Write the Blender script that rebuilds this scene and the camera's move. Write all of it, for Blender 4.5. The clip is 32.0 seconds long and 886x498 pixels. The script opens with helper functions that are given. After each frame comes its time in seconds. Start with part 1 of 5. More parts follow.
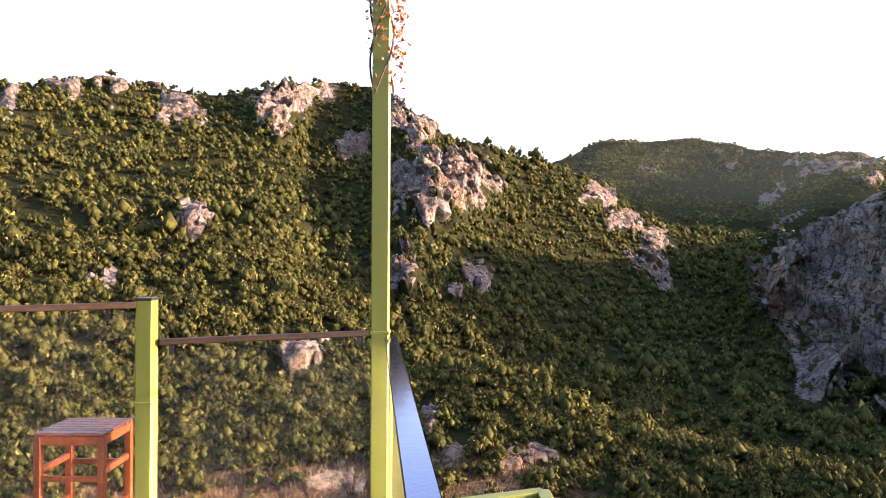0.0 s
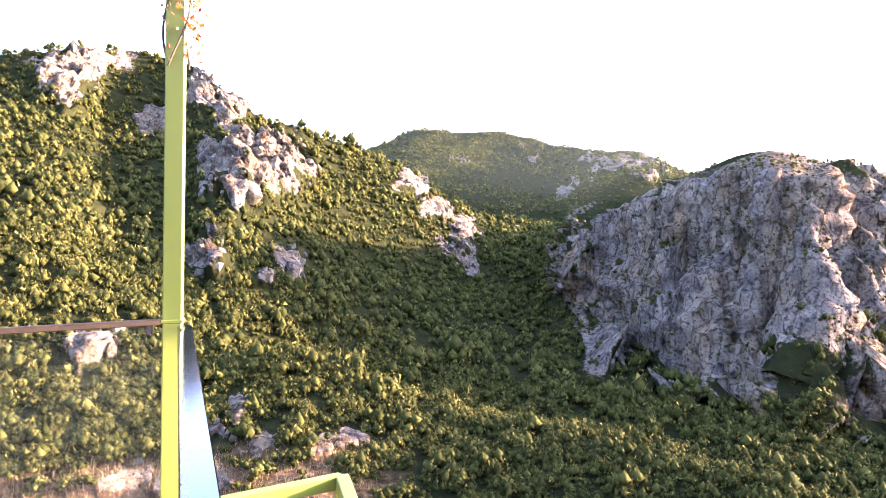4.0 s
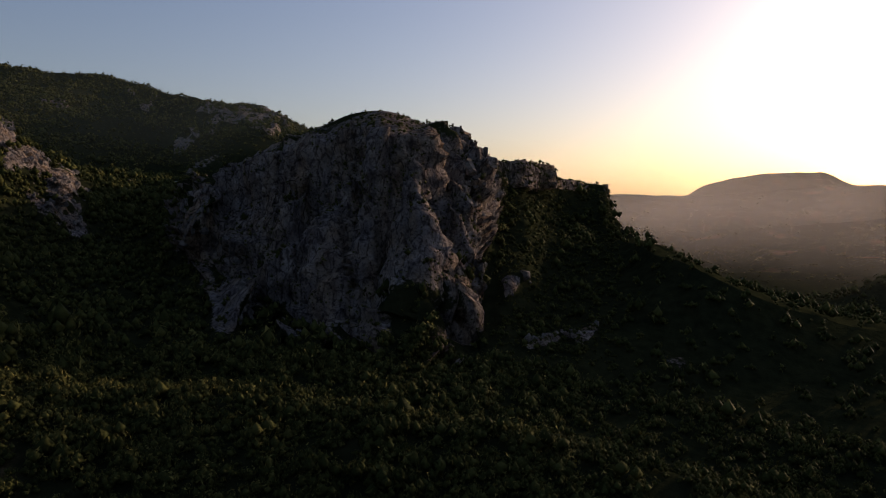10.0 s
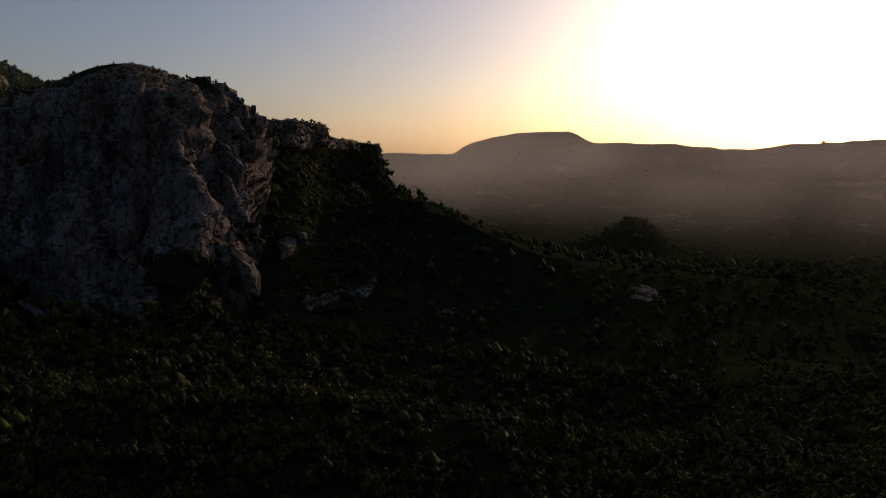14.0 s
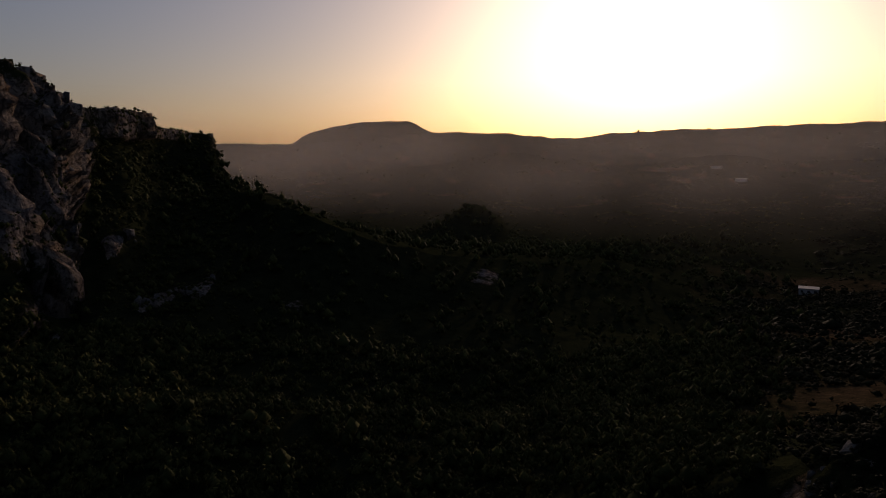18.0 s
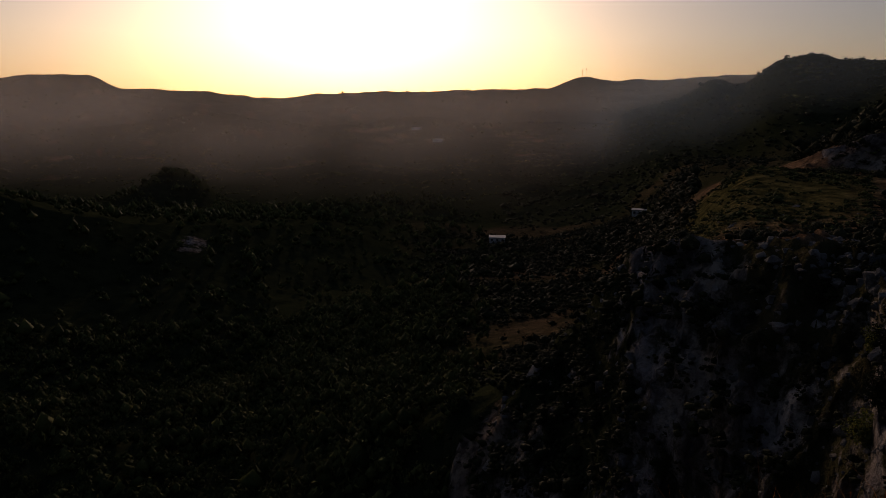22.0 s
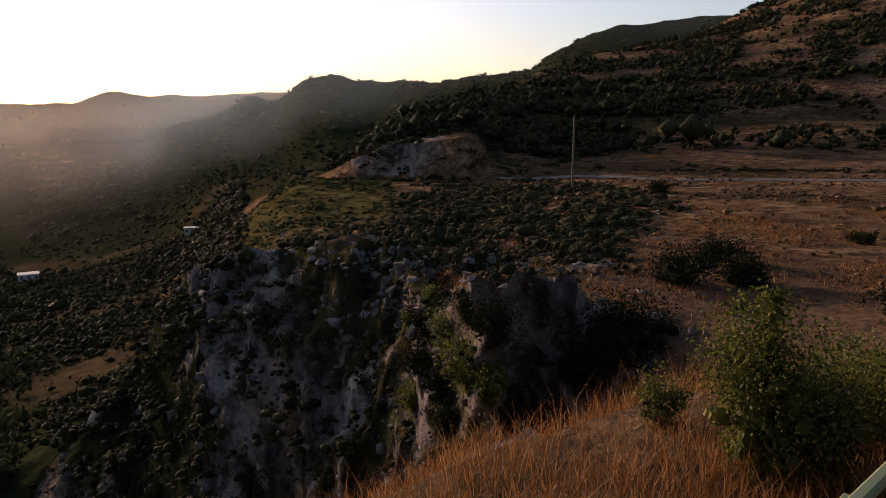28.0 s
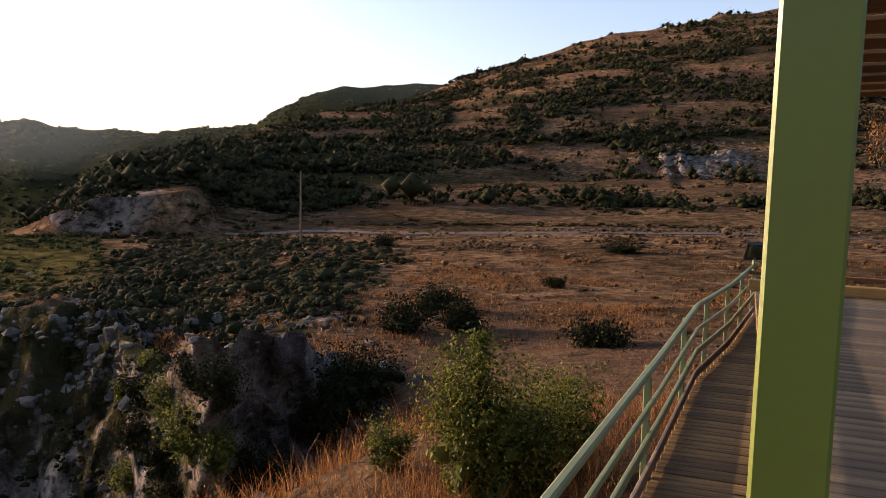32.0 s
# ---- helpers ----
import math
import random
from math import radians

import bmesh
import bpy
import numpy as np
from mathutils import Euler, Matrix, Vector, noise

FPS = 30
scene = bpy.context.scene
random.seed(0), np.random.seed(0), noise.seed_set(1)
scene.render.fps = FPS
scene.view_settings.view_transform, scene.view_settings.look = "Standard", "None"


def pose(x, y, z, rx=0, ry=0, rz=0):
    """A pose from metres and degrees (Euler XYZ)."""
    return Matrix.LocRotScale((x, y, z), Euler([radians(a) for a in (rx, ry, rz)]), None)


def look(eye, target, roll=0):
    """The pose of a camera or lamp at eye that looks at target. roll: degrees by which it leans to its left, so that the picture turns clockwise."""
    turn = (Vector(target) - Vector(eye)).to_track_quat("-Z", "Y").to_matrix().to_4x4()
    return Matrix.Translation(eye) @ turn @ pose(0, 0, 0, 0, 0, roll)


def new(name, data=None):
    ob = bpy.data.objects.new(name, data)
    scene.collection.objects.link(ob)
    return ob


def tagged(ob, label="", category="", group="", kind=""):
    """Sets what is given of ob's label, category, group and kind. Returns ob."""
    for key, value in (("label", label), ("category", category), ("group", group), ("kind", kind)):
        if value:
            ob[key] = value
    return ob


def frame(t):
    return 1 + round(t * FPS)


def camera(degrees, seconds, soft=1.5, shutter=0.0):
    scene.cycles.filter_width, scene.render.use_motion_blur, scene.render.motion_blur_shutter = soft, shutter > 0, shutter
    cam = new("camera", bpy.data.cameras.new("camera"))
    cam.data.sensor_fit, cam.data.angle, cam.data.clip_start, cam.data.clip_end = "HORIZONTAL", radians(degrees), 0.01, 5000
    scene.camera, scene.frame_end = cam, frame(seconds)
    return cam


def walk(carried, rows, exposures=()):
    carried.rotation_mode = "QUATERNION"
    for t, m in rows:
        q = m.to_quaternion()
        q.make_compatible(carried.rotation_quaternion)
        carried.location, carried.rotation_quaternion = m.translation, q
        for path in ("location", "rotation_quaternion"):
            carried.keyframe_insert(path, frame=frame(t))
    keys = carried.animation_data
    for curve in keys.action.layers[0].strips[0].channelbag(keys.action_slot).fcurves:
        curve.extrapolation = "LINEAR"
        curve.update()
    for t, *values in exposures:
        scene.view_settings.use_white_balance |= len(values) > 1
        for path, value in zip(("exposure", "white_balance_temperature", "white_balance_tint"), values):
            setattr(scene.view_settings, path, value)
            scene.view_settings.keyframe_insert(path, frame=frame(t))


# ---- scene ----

# The camera turns on the spot at the terrace rail: seconds, heading (clockwise from +y), pitch, lean to the right, in degrees.
EYE = Vector((0.0, 0.0, 1.6))
TURNS = [
    (0, -0.00, 0.20, -0.29), (0.5, 1.29, -0.29, -0.48), (1, 2.53, -0.46, -0.60), (1.5, 4.35, -0.56, -0.78),
    (2, 6.13, -0.72, -0.79), (2.5, 8.21, -0.79, -0.83), (4.5, 17.65, -0.81, -0.91), (5, 20.51, -0.91, -0.72),
    (5.5, 23.92, -1.18, -0.49), (6, 27.00, -1.29, -0.35), (6.5, 30.15, -1.46, -0.36), (7, 32.81, -1.55, -0.33),
    (7.5, 35.20, -1.65, -0.31), (8, 37.33, -1.96, -0.16), (8.5, 39.17, -2.40, 0.02), (9, 41.15, -3.09, -0.10),
    (9.5, 43.14, -3.82, -0.28), (10, 44.98, -4.17, -0.26), (10.5, 46.76, -4.41, -0.09), (11, 48.91, -4.78, 0.02),
    (11.5, 50.99, -5.02, 0.11), (12, 53.43, -5.34, 0.12), (12.5, 55.75, -5.55, 0.30), (13, 58.38, -5.91, 0.34),
    (13.5, 60.78, -6.53, 0.23), (14, 63.13, -7.45, 0.43), (14.5, 64.98, -8.21, 0.60), (16.5, 70.71, -8.60, 0.68),
    (17, 72.14, -8.34, 0.77), (17.5, 73.91, -8.36, 0.77), (18, 75.89, -8.41, 0.79), (18.5, 78.25, -8.69, 0.69),
    (19, 80.72, -9.48, 0.54), (19.5, 83.37, -10.15, 0.41), (20, 86.19, -10.80, 0.30), (20.5, 89.28, -11.26, 0.11),
    (21, 92.45, -11.65, -0.03), (21.5, 95.70, -11.75, -0.03), (22, 99.33, -11.68, -0.17), (22.5, 103.02, -11.70, -0.39),
    (23, 106.71, -11.77, -0.33), (23.5, 110.68, -11.67, -0.26), (24, 114.45, -11.56, -0.27), (24.5, 117.76, -11.72, -0.34),
    (25, 120.48, -11.62, -0.17), (25.5, 122.80, -11.63, -0.13), (27.5, 131.94, -10.61, 0.08), (28, 134.93, -10.38, 0.03),
    (28.5, 138.35, -10.22, -0.20), (29, 141.85, -9.96, -0.35), (29.5, 145.42, -9.59, -0.48), (30, 148.70, -8.87, -0.65),
    (30.5, 151.41, -7.95, -0.62), (31, 153.73, -6.95, -0.71), (31.5, 155.53, -6.22, -1.00), (32, 156.77, -5.70, -1.21),
]


def heading(az, el):
    a, e = radians(az), radians(el)
    return Vector((math.sin(a) * math.cos(e), math.cos(a) * math.cos(e), math.sin(e)))


cam = camera(64.43, 32.0, soft=0.9)
# the arm swings out over the rail and back: seconds, metres towards +x
SWING = [(0, 0.0), (2.5, 0.02), (4.5, 0.07), (5.5, 0.09), (8, 0.125), (12, 0.155), (16, 0.17), (22, 0.17), (25.5, 0.165), (27.5, 0.14), (29, 0.075), (30.5, 0.02), (32, 0.0)]
arm = [Vector((float(np.interp(t, *zip(*SWING))), 0, 0)) for t, *_ in TURNS]
walk(cam, [(t, look(EYE + d, EYE + d + heading(a, e), -r)) for d, (t, a, e, r) in zip(arm, TURNS)],
     exposures=[(0, 2.55, 6350, 37), (1.0, 2.7, 6350, 37), (2.5, 3.35, 6150, 36), (4.5, 3.85, 6050, 36), (5.5, 3.65, 6150, 36), (6.0, 3.05, 6150, 35), (7.0, 1.7, 6000, 32), (8.0, 0.5, 6050, 28), (9.0, -0.1, 6050, 28), (11.0, -0.6, 5950, 28),
                (13.0, -1.0, 5900, 28), (16.0, -1.5, 5950, 30), (19.0, -1.9, 6000, 32), (23.0, -1.65, 6000, 31), (25.0, -0.75, 6000, 30), (28.0, 0.35, 6250, 30), (30.0, 1.1, 6500, 31), (32.0, 1.15, 6350, 28)])

# ---- world and sun: low evening sun over the far valley ----
SUN_AZ, SUN_EL = 92.0, 10.5
world = bpy.data.worlds.new("evening_sky")
scene.world = world
world.use_nodes = True
wn = world.node_tree
sky = wn.nodes.new("ShaderNodeTexSky")
sky.sky_type, sky.sun_disc = "NISHITA", False
sky.sun_elevation, sky.sun_rotation = radians(SUN_EL), radians(SUN_AZ)
sky.dust_density, sky.air_density, sky.ozone_density = 1.8, 1.0, 1.1
wn.links.new(sky.outputs[0], wn.nodes["Background"].inputs[0])
wn.nodes["Background"].inputs[1].default_value = 0.15
sun = new("sun", bpy.data.lights.new("sun", "SUN"))
sun.data.energy, sun.data.angle, sun.data.color = 3.9, radians(0.6), (1.0, 0.76, 0.50)
sun.matrix_world = look(heading(SUN_AZ, SUN_EL) * 100, (0, 0, 0))


# ---- materials ----
class Mat:
    """Short hand for node materials."""

    def __init__(self, name, rough=0.9, metal=0.0):
        self.m = bpy.data.materials.new(name)
        self.m.use_nodes = True
        self.t = self.m.node_tree
        self.b = self.t.nodes["Principled BSDF"]
        self.b.inputs["Roughness"].default_value, self.b.inputs["Metallic"].default_value = rough, metal
        self.b.inputs["Specular IOR Level"].default_value = 0.25

    def n(self, kind, **inputs):
        node = self.t.nodes.new("ShaderNode" + kind)
        for key, v in inputs.items():
            key = key.replace("_", " ")
            if hasattr(v, "is_linked"):
                self.t.links.new(v, node.inputs[key])
            else:
                node.inputs[key].default_value = v
        return node

    def pos(self):
        return self.n("NewGeometry").outputs["Position"]

    def noise(self, scale, detail=4, vec=None, rough=0.6):
        node = self.n("TexNoise", Scale=scale, Detail=detail, Roughness=rough)
        self.t.links.new(vec or self.pos(), node.inputs["Vector"])
        return node.outputs["Fac"]

    def ramp(self, fac, *stops):
        node = self.n("ValToRGB", Fac=fac)
        e = node.color_ramp.elements
        while len(e) < len(stops):
            e.new(0.5)
        for el, (p, c) in zip(e, stops):
            el.position, el.color = p, (*c, 1) if len(c) == 3 else c
        return node.outputs[0]

    def mix(self, fac, a, b, kind="MIX"):
        node = self.t.nodes.new("ShaderNodeMix")
        node.data_type, node.blend_type = "RGBA", kind
        for i, v in ((0, fac), (6, a), (7, b)):
            if hasattr(v, "is_linked"):
                self.t.links.new(v, node.inputs[i])
            else:
                node.inputs[i].default_value = v if i == 0 else (*v, 1)
        return node.outputs[2]

    def math(self, op, a, b=0.0, clamp=False):
        node = self.t.nodes.new("ShaderNodeMath")
        node.operation, node.use_clamp = op, clamp
        for i, v in enumerate((a, b)):
            if hasattr(v, "is_linked"):
                self.t.links.new(v, node.inputs[i])
            else:
                node.inputs[i].default_value = v
        return node.outputs[0]

    def attr(self, name):
        node = self.t.nodes.new("ShaderNodeAttribute")
        node.attribute_name = name
        return node.outputs["Fac"]

    def bump(self, height, dist, strength=1.0):
        node = self.n("Bump", Height=height, Distance=dist, Strength=strength)
        self.t.links.new(node.outputs[0], self.b.inputs["Normal"])

    def done(self, color=None, rough=None):
        for key, v in (("Base Color", color), ("Roughness", rough)):
            if v is not None:
                if hasattr(v, "is_linked"):
                    self.t.links.new(v, self.b.inputs[key])
                else:
                    self.b.inputs[key].default_value = (*v, 1) if key == "Base Color" else v
        return self.m


def ground_material():
    m = Mat("ground", 1.0)
    m.b.inputs["Specular IOR Level"].default_value = 0.0
    big, mid, fine = m.noise(0.02, 3), m.noise(0.25, 5), m.noise(3.0, 4)
    streak = m.noise(0.5, 8, rough=0.72)
    grass = m.ramp(streak, (0.34, (0.0322, 0.0252, 0.0159)), (0.44, (0.0855, 0.0504, 0.0293)), (0.54, (0.171, 0.0997, 0.0542)), (0.64, (0.252, 0.163, 0.0926)), (0.74, (0.381, 0.289, 0.179)))
    grass = m.mix(1.0, grass, m.ramp(m.noise(0.045, 5, rough=0.65), (0.36, (0.45, 0.43, 0.42)), (0.5, (1, 1, 1)), (0.64, (1.45, 1.42, 1.34))), "MULTIPLY")
    grass = m.mix(1.0, grass, m.ramp(m.noise(1.7, 6, rough=0.7), (0.36, (0.42, 0.41, 0.42)), (0.49, (1, 1, 1)), (0.64, (1.5, 1.45, 1.36))), "MULTIPLY")
    green = m.ramp(mid, (0.3, (0.0122, 0.015, 0.0068)), (0.7, (0.0306, 0.0326, 0.0136)))
    rock = m.ramp(m.noise(0.16, 8, rough=0.62), (0.30, (0.108, 0.092, 0.082)), (0.5, (0.216, 0.188, 0.16)), (0.72, (0.34, 0.302, 0.252)))
    rock = m.mix(1.0, rock, m.ramp(m.noise(1.3, 6, rough=0.65), (0.36, (0.5, 0.49, 0.5)), (0.48, (1, 1, 1)), (0.75, (1.22, 1.19, 1.14))), "MULTIPLY")
    drip = m.n("Mapping", Vector=m.pos(), Scale=(0.42, 0.42, 0.05)).outputs[0]
    rock = m.mix(1.0, rock, m.ramp(m.noise(1.0, 5, drip), (0.34, (0.46, 0.45, 0.48)), (0.47, (1, 1, 1)), (0.8, (1.12, 1.08, 1.03))), "MULTIPLY")
    tall = m.n("Mapping", Vector=m.pos(), Scale=(1.0, 1.0, 0.25)).outputs[0]
    rust = m.ramp(m.noise(0.09, 5, tall), (0.42, (0.92, 0.93, 1.0)), (0.55, (1.0, 0.94, 0.87)), (0.72, (1.0, 0.78, 0.58)))
    rock = m.mix(1.0, rock, rust, "MULTIPLY")
    crack = m.n("TexVoronoi", Vector=m.n("Mapping", Vector=m.pos(), Scale=(0.3, 0.3, 0.14)).outputs[0], Scale=1.0, Randomness=1.0)
    crack.feature = "DISTANCE_TO_EDGE"
    wobble = m.math("ADD", crack.outputs["Distance"], m.math("MULTIPLY", m.math("SUBTRACT", m.noise(0.8, 6), 0.5), 0.6))
    rock = m.mix(1.0, rock, m.ramp(wobble, (0.0, (0.42, 0.41, 0.42)), (0.09, (1, 1, 1))), "MULTIPLY")
    soil = m.ramp(fine, (0.3, (0.051, 0.0306, 0.019)), (0.7, (0.116, 0.0748, 0.0476)))
    cover = m.mix(m.attr("dry"), green, grass)
    cover = m.mix(m.math("MULTIPLY", m.attr("dry"), m.ramp(m.math("ADD", big, m.math("MULTIPLY", fine, 0.3)), (0.66, (0, 0, 0)), (0.78, (1, 1, 1)))), cover, soil)
    blocks = m.n("TexVoronoi", Vector=m.n("Mapping", Vector=m.pos(), Scale=(0.34, 0.34, 0.16)).outputs[0], Scale=1.0)
    rock = m.mix(1.0, rock, m.ramp(blocks.outputs["Color"], (0.1, (0.8, 0.8, 0.82)), (0.9, (1.12, 1.1, 1.06))), "MULTIPLY")
    cover = m.mix(m.attr("olive"), cover, m.ramp(streak, (0.36, (0.015, 0.016, 0.006)), (0.5, (0.056, 0.05, 0.016)), (0.66, (0.14, 0.112, 0.038))))
    edge = m.math("ADD", m.attr("rock"), m.math("MULTIPLY", m.math("SUBTRACT", m.noise(0.55, 7, rough=0.7), 0.5), 0.9))
    c = m.mix(m.ramp(edge, (0.33, (0, 0, 0)), (0.45, (1, 1, 1))), cover, rock)
    coarse = m.math("MULTIPLY", m.math("ADD", m.noise(0.45, 6, rough=0.7), m.math("MULTIPLY", blocks.outputs["Distance"], -0.8)), m.math("MULTIPLY", m.attr("rock"), 8.0))
    m.bump(m.math("ADD", coarse, m.math("ADD", m.math("MULTIPLY", m.math("ADD", mid, streak), 1.3), m.math("MULTIPLY", fine, 0.5))), 0.3)
    return m.done(c)


GROUND = ground_material()


def shrub_material(name, dark, light, lit_tint):
    m = Mat(name, 0.85)
    rnd = m.n("NewGeometry").outputs["Random Per Island"]
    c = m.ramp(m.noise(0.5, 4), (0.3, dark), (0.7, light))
    # paints the sunlit look: outer sprays go yellow-green, inner lobes stay shade-dark
    c = m.mix(m.math("MULTIPLY", m.attr("leaf"), m.ramp(rnd, (0.1, (0.15, 0.15, 0.15)), (0.9, (0.75, 0.75, 0.75))), True), c, lit_tint)
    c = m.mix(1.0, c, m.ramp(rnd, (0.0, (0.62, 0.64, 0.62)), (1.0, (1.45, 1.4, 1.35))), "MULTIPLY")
    m.b.inputs["Specular IOR Level"].default_value = 0.03
    m.bump(m.noise(6.0, 3), 0.2)
    return m.done(c)


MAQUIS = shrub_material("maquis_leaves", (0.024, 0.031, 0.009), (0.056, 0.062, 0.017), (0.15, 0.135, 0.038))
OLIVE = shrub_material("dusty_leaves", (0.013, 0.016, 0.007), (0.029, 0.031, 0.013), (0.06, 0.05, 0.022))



def rock_material():
    m = Mat("limestone", 1.0)
    m.b.inputs["Specular IOR Level"].default_value = 0.05
    c = m.ramp(m.noise(0.5, 9, rough=0.7), (0.32, (0.0476, 0.0428, 0.0381)), (0.5, (0.143, 0.131, 0.114)), (0.68, (0.286, 0.262, 0.228)))
    c = m.mix(m.ramp(m.noise(0.5, 3), (0.55, (0, 0, 0)), (0.8, (0.4, 0.4, 0.4))), c, (0.22, 0.145, 0.09))
    c = m.mix(1.0, c, m.ramp(m.n("NewGeometry").outputs["Random Per Island"], (0.0, (0.72, 0.72, 0.74)), (1.0, (1.12, 1.09, 1.06))), "MULTIPLY")
    m.bump(m.noise(4.0, 6, rough=0.7), 0.25)
    return m.done(c)


LIMESTONE = rock_material()

